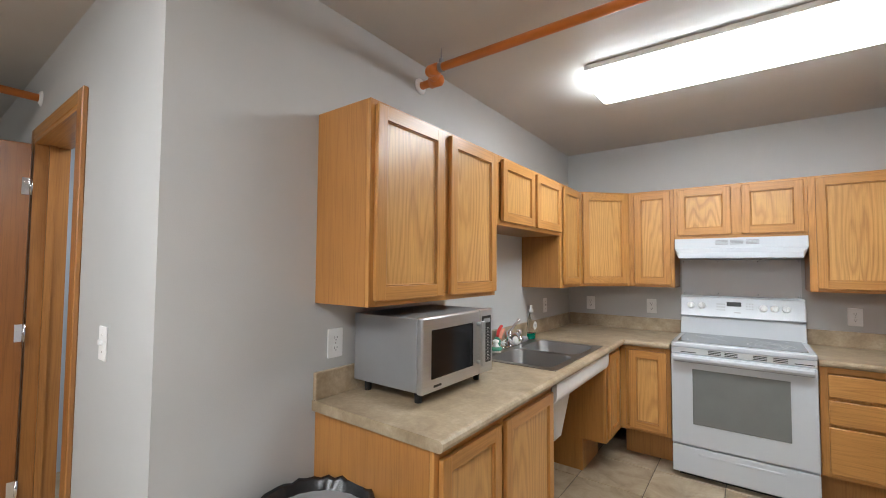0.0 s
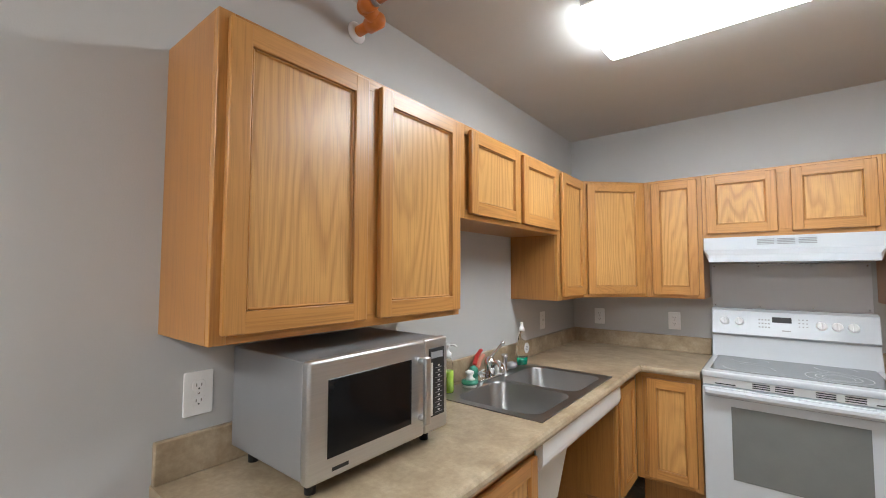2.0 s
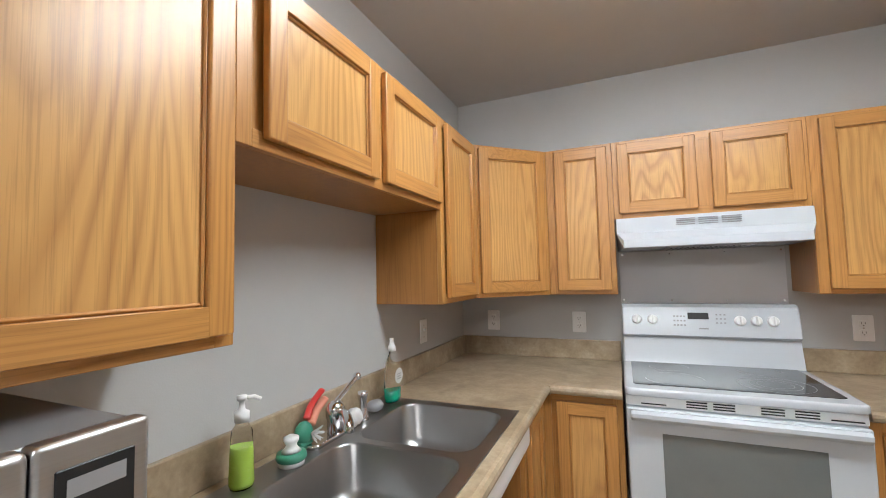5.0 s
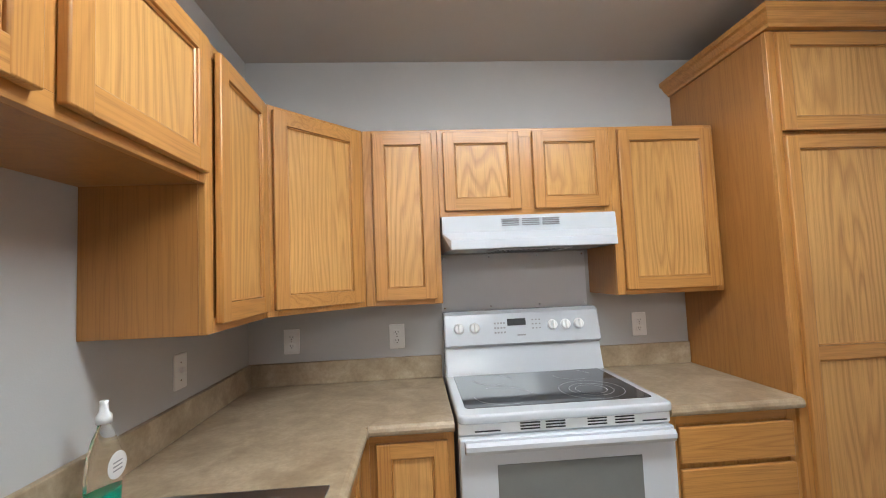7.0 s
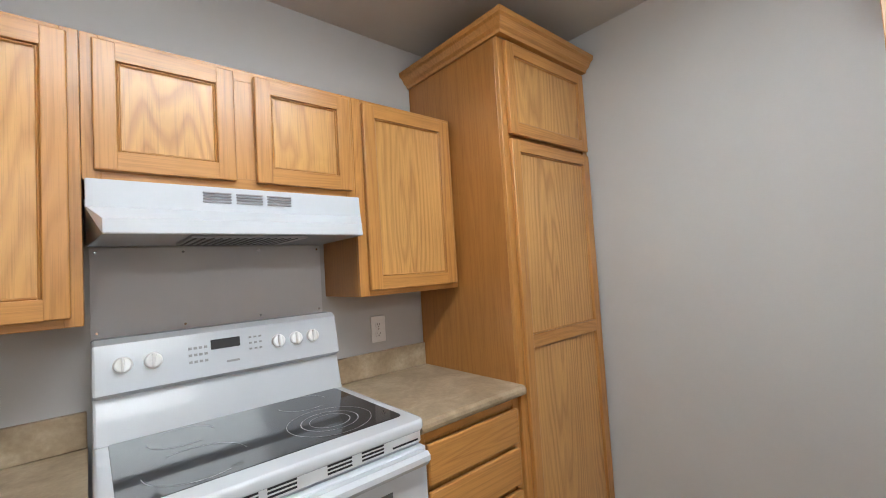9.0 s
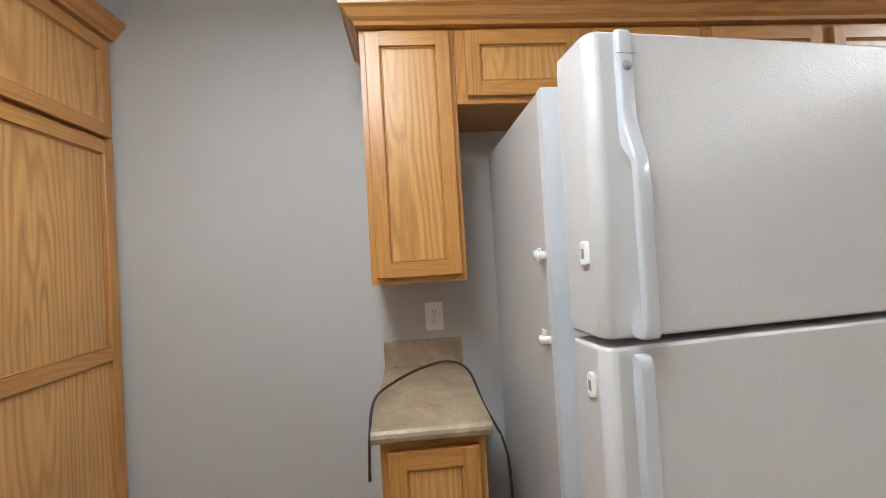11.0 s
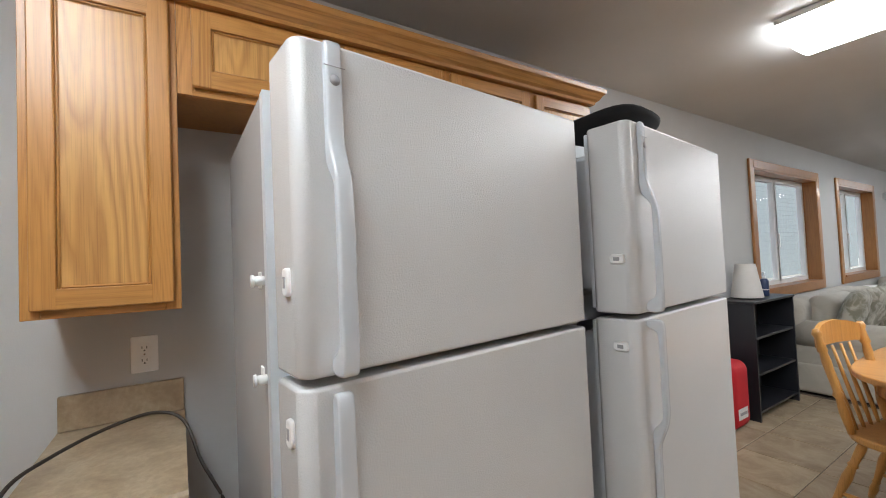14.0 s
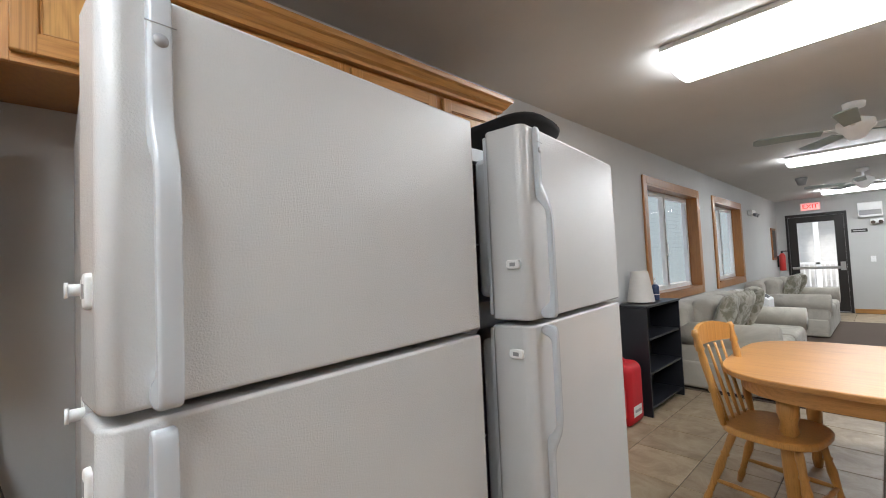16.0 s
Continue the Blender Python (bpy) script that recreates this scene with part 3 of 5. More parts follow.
cabinet("wall_cabinet", "short honey oak wall cabinet above the range hood", F_STOVE, 0.939, 1.719, 0.304, 1.635, UT,
        [(0.962, 1.302, 1.66, zh), (1.362, 1.70, 1.66, zh)], "x", g)
cabinet("wall_cabinet", "honey oak wall cabinet beside the tall pantry", F_STOVE, 1.72, 2.217, 0.304, UB, UT, [(1.757, 2.192, zl, zh)], "x", g)


def corner_cabinet():
    c = thing("wall_cabinet", "honey oak diagonal corner wall cabinet", "cabinet", g)
    s = Shape(OAK_SIDE)
    s.prism([(0.001, -0.001), (0.001, -0.611), (0.29, -0.611), (0.611, -0.29), (0.611, -0.001)], UB, UT)
    s.end("body", c)
    r = math.sqrt(0.5)
    L = math.hypot(0.306, 0.306)
    fr = frame_at((0.305, -0.611, 0), (r, r, 0), (r, -r, 0))
    f = Shape(OAK_Z, OAK_X, fr=fr)
    f.box(0, 0.04, -0.0188, 0, UB, UT, 0.001)
    f.box(L - 0.04, L, -0.0188, 0, UB, UT, 0.001)
    f.box(0.04, L - 0.04, -0.0188, -0.0004, UB, UB + 0.038, 0.001, 1)
    f.box(0.04, L - 0.04, -0.0188, -0.0004, UT - 0.038, UT, 0.001, 1)
    f.end("face_frame", c)
    cab_door(c, fr, 0.024, L - 0.024, zl, zh, "x")


corner_cabinet()

# base units under the worktops
CT, CTH = 0.88, 0.04
BT = CT - CTH - 0.001
gb = "kitchen base cabinets"
F_BS = frame_at((0.6, 0, 0), (0, 1, 0), (1, 0, 0))
F_BN = frame_at((0, -0.6, 0), (1, 0, 0), (0, -1, 0))
cabinet("base_cabinet", "honey oak double-door base cabinet under the microwave", F_BS, -2.892, -1.95, 0.598, 0.2, BT,
        [(-2.872, -2.49, 0.225, BT - 0.035), (-2.45, -1.965, 0.225, BT - 0.035)], "y", gb, kick=0.2)
cabinet("base_cabinet", "narrow honey oak base cabinet beside the sink space", F_BS, -0.985, -0.625, 0.598, 0.22, BT,
        [(-0.95, -0.68, 0.245, BT - 0.03)], "y", gb, kick=0.22)
cabinet("base_cabinet", "honey oak base cabinet beside the stove", F_BN, 0.602, 0.938, 0.598, 0.22, BT,
        [(0.665, 0.915, 0.245, BT - 0.03)], "x", gb, kick=0.22)
cabinet("base_cabinet", "honey oak drawer cabinet beside the stove", F_BN, 1.72, 2.228, 0.598, 0.2, BT, [], "x", gb, kick=0.2,
        drawers=[(1.757, 2.198, 0.665, 0.795), (1.757, 2.198, 0.51, 0.645), (1.757, 2.198, 0.225, 0.49)])

# tall pantry with crown


def crown(s, pts, z, mat=0):
    """Crown moulding along a bent line in plan, outward to its right-hand side."""
    prof = [(-0.019, 0.0), (0.008, 0.0), (0.012, 0.012), (0.026, 0.022), (0.04, 0.045), (0.052, 0.052), (0.055, 0.072), (-0.019, 0.072)]
    P = [Vector((*p, 0)) for p in pts]
    offs = []
    for i in range(len(P)):
        ns = []
        for a, b in ((i - 1, i), (i, i + 1)):
            if a >= 0 and b < len(P):
                d = (P[b] - P[a]).normalized()
                ns.append(Vector((d.y, -d.x, 0)))
        o = sum(ns, Vector()) / len(ns)
        offs.append(o / o.length_squared)
    rings = [[s.bm.verts.new(p + o * a + Vector((0, 0, z + h))) for a, h in prof] for p, o in zip(P, offs)]
    n = len(prof)
    for r, q in zip(rings, rings[1:]):
        for k in range(n):
            f = s.bm.faces.new((r[k], r[(k + 1) % n], q[(k + 1) % n], q[k]))
            f.material_index = mat
    s.bm.faces.new(rings[0])
    s.bm.faces.new(rings[-1][::-1])


def pantry():
    fr = frame_at((0, -0.612, 0), (1, 0, 0), (0, -1, 0))
    c = cabinet("pantry_cabinet", "tall honey oak pantry cabinet with crown moulding", fr, 2.23, 2.872, 0.61, 0.12, 2.29,
                [(2.262, 2.85, 1.885, 2.275)], "x", "", kick=0.12)
    cab_door(c, fr, 2.262, 2.85, 0.15, 1.865, "x", rails=(1.035,))
    s = Shape(OAK_X)
    crown(s, [(2.229, -0.001), (2.229, -0.632), (2.872, -0.632)][::1], 2.291)
    s.end("crown_moulding", c)


pantry()
F_E = frame_at((2.54, 0, 0), (0, -1, 0), (-1, 0, 0))
ge = "east wall cabinets"
cabinet("wall_cabinet", "narrow tall honey oak wall cabinet", F_E, 1.66, 1.992, 0.333, UB - 0.012, 2.145, [(1.68, 1.975, UB + 0.01, 2.125)], "y", ge)
for a, b, d in ((1.993, 2.92, [(2.03, 2.445), (2.49, 2.90)]), (2.921, 3.84, [(2.945, 3.385), (3.43, 3.82)])):
    cabinet("wall_cabinet", "short honey oak wall cabinet above a refrigerator", F_E, a, b, 0.333, 1.87, 2.145, [(p, q, 1.892, 2.125) for p, q in d], "y", ge)
s = Shape(OAK_Y)
crown(s, [(2.873, -3.842), (2.519, -3.842), (2.519, -1.658), (2.873, -1.658)][::-1], 2.14)
tagged(s.end("crown_moulding"), "honey oak crown moulding on the wall cabinets", "moulding")
F_EB = frame_at((2.265, 0, 0), (0, -1, 0), (-1, 0, 0))
cabinet("base_cabinet", "narrow honey oak base cabinet under a small worktop", F_EB, 1.685, 1.98, 0.608, 0.12, BT,
        [(1.705, 1.96, 0.15, BT - 0.03)], "y", gb, kick=0.12)


# ---- worktops ----
def edge_profile(depth, back=0.0):
    """Rolled front edge: (outwards, height) pairs."""
    pts = [(back, CT), (depth - 0.02, CT)]
    for i in range(7):
        a = radians(90 - 180 * i / 6)
        pts.append((depth - 0.02 + 0.02 * math.cos(a), CT - 0.02 + 0.02 * math.sin(a)))
    return pts + [(back, CT - CTH)]


SINK = (0.06, 0.592, -1.872, -1.035)     # rim of the sink


def worktop_corner():
    w = thing("countertop", "tan mottled laminate corner countertop with backsplash", "countertop")
    s = Shape(TOP)
    x0, x1, y0, y1 = SINK
    cut = (x0 + 0.02, x1 - 0.02, y0 + 0.02, y1 - 0.02)
    # along the sink wall, open where the bowls hang
    s.prism(edge_profile(0.645), -2.907, cut[2], "xz")
    s.prism(edge_profile(0.645, cut[1]), cut[2], cut[3], "xz")
    s.box(0, cut[0], cut[2], cut[3], CT - CTH, CT)
    s.prism(edge_profile(0.645), cut[3], -0.645, "xz")
    s.box(0, 0.645, -0.645, 0, CT - CTH, CT)
    s.prism([(-a, b) for a, b in edge_profile(0.645)], 0.645, 0.939, "yz")
    s.end("top", w)
    b = Shape(TOP)
    b.box(0.001, 0.021, -2.905, -0.021, CT, CT + 0.108, 0.004, 0, 2)
    b.box(0.001, 0.938, -0.0205, -0.001, CT, CT + 0.108, 0.004, 0, 2)
    b.end("backsplash", w)


worktop_corner()


def worktop_small():
    w = thing("countertop", "tan laminate countertop between stove and pantry", "countertop")
    Shape(TOP).prism([(-a, b) for a, b in edge_profile(0.645)], 1.718, 2.228, "yz").end("top", w)
    b = Shape(TOP).box(1.719, 2.227, -0.0205, -0.001, CT, CT + 0.108, 0.004, 0, 2)
    b.end("backsplash", w)
    w = thing("countertop", "small tan laminate countertop with a cord lying on it", "countertop")
    Shape(TOP).prism([(E_WALL - 0.001 - a, b) for a, b in edge_profile(0.655)], -1.995, -1.665, "xz").end("top", w)
    Shape(TOP).box(E_WALL - 0.021, E_WALL - 0.001, -1.994, -1.666, CT, CT + 0.108, 0.004, 0, 2).end("backsplash", w)


worktop_small()


def sink():
    k = thing("sink", "double-bowl stainless steel drop-in sink", "sink")
    x0, x1, y0, y1 = SINK
    z = CT + 0.0045
    bm_mats = Shape(SINK_STEEL)
    bm = bm_mats.bm
    # rim with two rounded openings, each running down into a bowl
    bowls = [(x0 + 0.10, x1 - 0.035, y0 + 0.035, (y0 + y1) / 2 - 0.015), (x0 + 0.10, x1 - 0.035, (y0 + y1) / 2 + 0.015, y1 - 0.035)]
    mid = (y0 + y1) / 2
    for (a, b, c, d), (ya, yb) in zip(bowls, ((y0, mid), (mid, y1))):
        outer = round_rect(x0, x1, ya, yb, 0.0015, 5)
        loops = []
        for (p0, p1, q0, q1, r, zz) in ((a, b, c, d, 0.07, z), (a + 0.004, b - 0.004, c + 0.004, d - 0.004, 0.068, z - 0.006),
                                        (a + 0.012, b - 0.012, c + 0.012, d - 0.012, 0.07, z - 0.12),
                                        (a + 0.03, b - 0.03, c + 0.03, d - 0.03, 0.08, z - 0.155),
                                        (a + 0.07, b - 0.07, c + 0.07, d - 0.07, 0.08, z - 0.165)):
            loops.append([bm.verts.new((x, y, zz)) for x, y in round_rect(p0, p1, q0, q1, r, 5)])
        ring = [bm.verts.new((x, y, z)) for x, y in outer]
        loops.insert(0, ring)
        n = len(ring)
        for u, v in zip(loops, loops[1:]):
            for i in range(n):
                f = bm.faces.new((u[i], u[(i + 1) % n], v[(i + 1) % n], v[i]))
                f.smooth = u is not ring
        bm.faces.new(loops[-1])
    bm_mats.box(x0 - 0.004, x1 + 0.004, y0 - 0.004, y0, CT + 0.0005, z, 0.001)
    bm_mats.box(x0 - 0.004, x1 + 0.004, y1, y1 + 0.004, CT + 0.0005, z, 0.001)
    bm_mats.box(x1, x1 + 0.004, y0, y1, CT + 0.0005, z, 0.001)
    bm_mats.box(x0 - 0.004, x0, y0, y1, CT + 0.0005, z, 0.001)
    bm_mats.end("basin", k)
    for a, b, c, e in bowls:
        d = Shape(CHROME)
        d.lathe([(0.042, 0), (0.042, 0.004), (0.034, 0.005), (0.028, 0.001)], ((a + b) / 2, (c + e) / 2, z - 0.1645))
        d.end("drain", k)
    t = thing("faucet", "chrome single-lever kitchen faucet with side sprayer", "faucet")
    fx, fy, fz = x0 + 0.05, -1.45, z
    s = Shape(CHROME)
    s.prism(round_rect(fx - 0.028, fx + 0.028, fy - 0.125, fy + 0.125, 0.027), fz + 0.0005, fz + 0.014, bev=0.004, smooth=True)
    s.lathe([(0.026, 0.0135), (0.026, 0.05), (0.03, 0.06), (0.03, 0.085), (0.022, 0.1), (0.01, 0.106)], (fx, fy, fz))
    s.end("base", t)
    Shape(CHROME).tube(smooth_path([(fx + 0.01, fy, fz + 0.055), (fx + 0.05, fy - 0.035, fz + 0.085), (fx + 0.10, fy - 0.08, fz + 0.10), (fx + 0.14, fy - 0.12, fz + 0.09), (fx + 0.145, fy - 0.125, fz + 0.07)]), 0.013).end("spout", t)
    Shape(CHROME).tube(smooth_path([(fx, fy, fz + 0.1), (fx + 0.015, fy + 0.03, fz + 0.13), (fx + 0.03, fy + 0.07, fz + 0.165)]), 0.008).ball((fx + 0.032, fy + 0.074, fz + 0.168), 0.013, 0.013, 0.013).end("lever", t)
    Shape(CHROME).lathe([(0.022, 0), (0.022, 0.012), (0.016, 0.02), (0.014, 0.06), (0.019, 0.085), (0.016, 0.095)], (fx, fy + 0.15, fz + 0.0005)).end("sprayer", t)


sink()


def sink_apron():
    """White curved guard under the sink that hides the pipes from knees."""
    a = thing("pipe_guard", "white moulded pipe guard beneath the sink", "pipe guard")
    prof = [(0.625, CT - CTH - 0.001), (0.625, 0.775)]
    for i in range(6):
        q = radians(90 * i / 5)
        prof.append((0.575 + 0.05 * math.cos(q), 0.775 - 0.055 * math.sin(q)))
    prof += [(0.36, 0.70), (0.36, 0.715), (0.56, 0.735), (0.60, 0.78), (0.60, CT - CTH - 0.001)]
    Shape(WHITE_PL).prism(prof, -1.935, -1.0, "xz").end("front_panel", a)
    Shape(WHITE_PL).prism([(0.08, 0.70), (0.50, 0.70), (0.43, 0.36), (0.36, 0.33), (0.08, 0.33)], -1.85, -1.35, "xz", 0.015, seg=3).end("shroud", a)


sink_apron()


# ---- appliances ----
def stove():
    r = thing("stove", "white freestanding electric stove with black glass cooktop", "stove")
    x0, x1 = 0.9475, 1.7145
    b = Shape(WHITE, BLACK)
    b.box(x0 + 0.003, x1 - 0.003, -0.635, -0.02, 0.03, 0.875, 0.004)
    b.box(x0 + 0.04, x1 - 0.04, -0.6, -0.05, 0.0, 0.03, 0, 1)
    b.end("body", r)
    t = Shape(WHITE)
    t.prism(round_rect(x0, x1, -0.672, -0.02, 0.03), 0.872, 0.905, bev=0.009, smooth=True, seg=3)
    t.end("top_frame", r)
    g = Shape(BLACK_GLASS, GREY_MARK)
    g.prism(round_rect(x0 + 0.035, x1 - 0.035, -0.60, -0.125, 0.02), 0.9035, 0.9065, bev=0.001)
    for cx, cy, radii in ((x0 + 0.2, -0.47, (0.115,)), (x0 + 0.2, -0.23, (0.085,)), (x1 - 0.21, -0.46, (0.125, 0.085, 0.06)), (x1 - 0.2, -0.22, (0.085,))):
        for rr in radii:
            n = 40
            ring = [[g.bm.verts.new((cx + q * math.cos(2 * math.pi * i / n), cy + q * math.sin(2 * math.pi * i / n), 0.9069)) for i in range(n)] for q in (rr - 0.0012, rr + 0.0012)]
            for i in range(n):
                if len(radii) > 1 or i % 20 < 13:
                    f = g.bm.faces.new((ring[0][i], ring[0][(i + 1) % n], ring[1][(i + 1) % n], ring[1][i]))
                    f.material_index = 1
    g.end("cooktop", r)
    # back guard, leaning face
    bg = Shape(WHITE)
    bg.prism([(-0.02, 0.9), (-0.135, 0.9), (-0.10, 1.03), (-0.125, 1.045), (-0.122, 1.06), (-0.098, 1.185), (-0.075, 1.2), (-0.02, 1.2)], x0 + 0.002, x1 - 0.002, "yz", 0.008, seg=2)
    bg.end("backguard", r)
    slope = math.degrees(math.atan2(0.024, 0.125))
    fr = Matrix.Translation(((x0 + x1) / 2, -0.1105, 1.122)) @ pose(0, 0, 0, -slope, 0, 0)
    p = Shape(BLACK, WHITE_PL, GREY, fr=fr)
    p.box(-0.075, 0.015, -0.0045, 0.004, 0.005, 0.037, 0.001)
    for i in range(4):
        for j in range(3):
            p.box(-0.14 + i * 0.015, -0.131 + i * 0.015, -0.003, 0.004, -0.03 + j * 0.022, -0.022 + j * 0.022, 0, 2)
    for i in range(3):
        for j in range(3):
            p.box(0.045 + i * 0.017, 0.053 + i * 0.017, -0.003, 0.004, -0.015 + j * 0.02, -0.009 + j * 0.02, 0, 2)
    p.box(-0.03, 0.01, -0.003, 0.004, -0.045, -0.038, 0, 2)
    p.end("control_panel", r)
    for u in (-0.31, -0.235, 0.145, 0.21, 0.275):
        k = Shape(WHITE_PL, GREY, fr=fr)
        k.lathe([(0.025, 0.0), (0.025, 0.003)], (u, 0, 0), (0, -1, 0), 18, 0)
        k.lathe([(0.024, 0.0035), (0.022, 0.014), (0.018, 0.016)], (u, 0, 0), (0, -1, 0), 18)
        k.box(u - 0.005, u + 0.005, -0.03, -0.01, -0.022, 0.022, 0.003)
        k.end("knob", r)
    v = Shape(WHITE_PL, BLACK)
    v.box(x0 + 0.004, x1 - 0.004, -0.645, -0.63, 0.83, 0.871, 0.003)
    for a, n in ((0.06, 1), (0.22, 3), (0.31, 3), (0.46, 3), (0.56, 3), (0.66, 1)):
        for j in range(n):
            v.box(x0 + a, x0 + a + (0.07 if n > 1 else 0.09), -0.6465, -0.644, 0.838 + j * 0.010, 0.843 + j * 0.010, 0, 1)
    v.end("vent_trim", r)
    d = Shape(WHITE, OVEN_GLASS)
    d.box(x0 + 0.004, x1 - 0.004, -0.668, -0.637, 0.225, 0.825, 0.006, 0, 3)
    d.box(x0 + 0.13, x1 - 0.13, -0.671, -0.667, 0.37, 0.735, 0.001, 1)
    d.end("oven_door", r)
    h = Shape(WHITE)
    h.prism([(-0.667, 0.775), (-0.70, 0.785), (-0.712, 0.80), (-0.712, 0.815), (-0.70, 0.825), (-0.667, 0.82)], x0 + 0.02, x1 - 0.02, "yz", 0.005, seg=2)
    h.end("handle", r)
    w = Shape(WHITE, GREY)
    w.box(x0 + 0.004, x1 - 0.004, -0.664, -0.637, 0.035, 0.215, 0.008, 0, 3)
    w.box(x0 + 0.16, x1 - 0.16, -0.6655, -0.66, 0.165, 0.18, 0.002, 0)
    w.end("drawer", r)
    return r


stove()


def range_hood():
    h = thing("range_hood", "white under-cabinet range hood with louvred vents", "range hood")
    x0, x1 = 0.944, 1.716
    s = Shape(WHITE)
    s.prism([(-0.002, 1.633), (-0.335, 1.633), (-0.342, 1.56), (-0.40, 1.525), (-0.405, 1.488), (-0.40, 1.485), (-0.002, 1.485)], x0, x1, "yz", 0.003)
    for v in s.bm.verts:        # the lip tapers towards the front
        if v.co.y < -0.36:
            v.co.x += 0.03 if v.co.x < (x0 + x1) / 2 else -0.03
    bmesh.ops.triangulate(s.bm, faces=[f for f in s.bm.faces if len(f.verts) > 4])
    s.end("shell", h)
    v = Shape(GREY)
    for k in range(3):
        for j in range(4):
            v.box(x0 + 0.26 + k * 0.09, x0 + 0.335 + k * 0.09, -0.3435, -0.335, 1.585 + j * 0.009, 1.589 + j * 0.009)
    v.end("louvre", h)
    f = Shape(GREY, BLACK)
    f.box(x0 + 0.22, x1 - 0.22, -0.38, -0.12, 1.478, 1.4848, 0.001)
    for k in range(14):
        f.box(x0 + 0.23 + k * 0.022, x0 + 0.236 + k * 0.022, -0.37, -0.13, 1.476, 1.4779, 0, 1)
    f.end("filter", h)
    p = thing("splash_panel", "grey-white metal splash panel behind the stove", "panel")
    q = Shape(painted("splash_enamel", (0.70, 0.70, 0.715), 0.05), CHROME)
    q.box(0.95, 1.70, -0.0065, -0.001, 1.0, 1.48, 0.001)
    for x in (0.965, 1.2, 1.45, 1.685):
        for z in (1.215, 1.465):
            q.lathe([(0.005, 0), (0.004, 0.003)], (x, -0.0065, z), (0, -1, 0), 8, 1)
    q.end("sheet", p)


range_hood()


def microwave():
    m = thing("microwave", "stainless steel commercial microwave on the countertop", "microwave")
    x1, y0, y1, z0, z1 = 0.41, -2.722, -2.195, 0.925, 1.214
    Shape(STEEL_SIDE).box(0.03, x1 - 0.03, y0 + 0.004, y1 - 0.004, z0 + 0.004, z1 - 0.003, 0.004, 0, 2).end("body", m)
    s = Shape(STEEL)
    s.box(x1 - 0.03, x1, y0, y1 - 0.115, z0, z1, 0.008, 0, 3)
    s.end("door", m)
    Shape(STEEL).box(x1 - 0.03, x1 - 0.001, y1 - 0.113, y1, z0, z1, 0.006, 0, 3).end("control_side", m)
    Shape(DOOR_GLASS).box(x1 - 0.005, x1 + 0.0015, y0 + 0.055, y1 - 0.175, z0 + 0.05, z1 - 0.05, 0.001).end("window", m)
    h = Shape(STEEL)
    yy = y1 - 0.137
    h.box(x1 + 0.022, x1 + 0.036, yy - 0.013, yy + 0.013, z0 + 0.045, z1 - 0.045, 0.005, 0, 3)
    for z in (z0 + 0.06, z1 - 0.06):
        h.cyl((x1 - 0.002, yy, z), (x1 + 0.026, yy, z), 0.009)
    h.end("handle", m)
    p = Shape(BLACK, PAPER, GREY)
    p.box(x1 - 0.004, x1 + 0.001, y1 - 0.095, y1 - 0.018, z0 + 0.045, z1 - 0.03, 0.001)
    p.box(x1 + 0.001, x1 + 0.0018, y1 - 0.085, y1 - 0.028, z1 - 0.062, z1 - 0.042, 0, 2)
    p.box(x1 + 0.001, x1 + 0.0018, y1 - 0.091, y1 - 0.077, z0 + 0.05, z1 - 0.075, 0, 1)
    for j in range(10):
        z = z0 + 0.055 + j * 0.0155
        p.box(x1 + 0.001, x1 + 0.002, y1 - 0.064, y1 - 0.030, z, z + 0.0015, 0, 2)
        p.box(x1 + 0.001, x1 + 0.002, y1 - 0.052, y1 - 0.042, z + 0.005, z + 0.009, 0, 1)
    p.end("keypad", m)
    for x in (0.07, x1 - 0.06):
        for y in (y0 + 0.05, y1 - 0.05):
            f = Shape(BLACK)
            f.lathe([(0.014, 0), (0.016, z0 - CT + 0.003)], (x, y, CT + 0.0005))
            f.end("foot", m)
    b = Shape(BLACK)
    b.box(x1, x1 + 0.001, y0 + 0.07, y0 + 0.12, z0 + 0.017, z0 + 0.026)
    b.end("badge", m)


microwave()


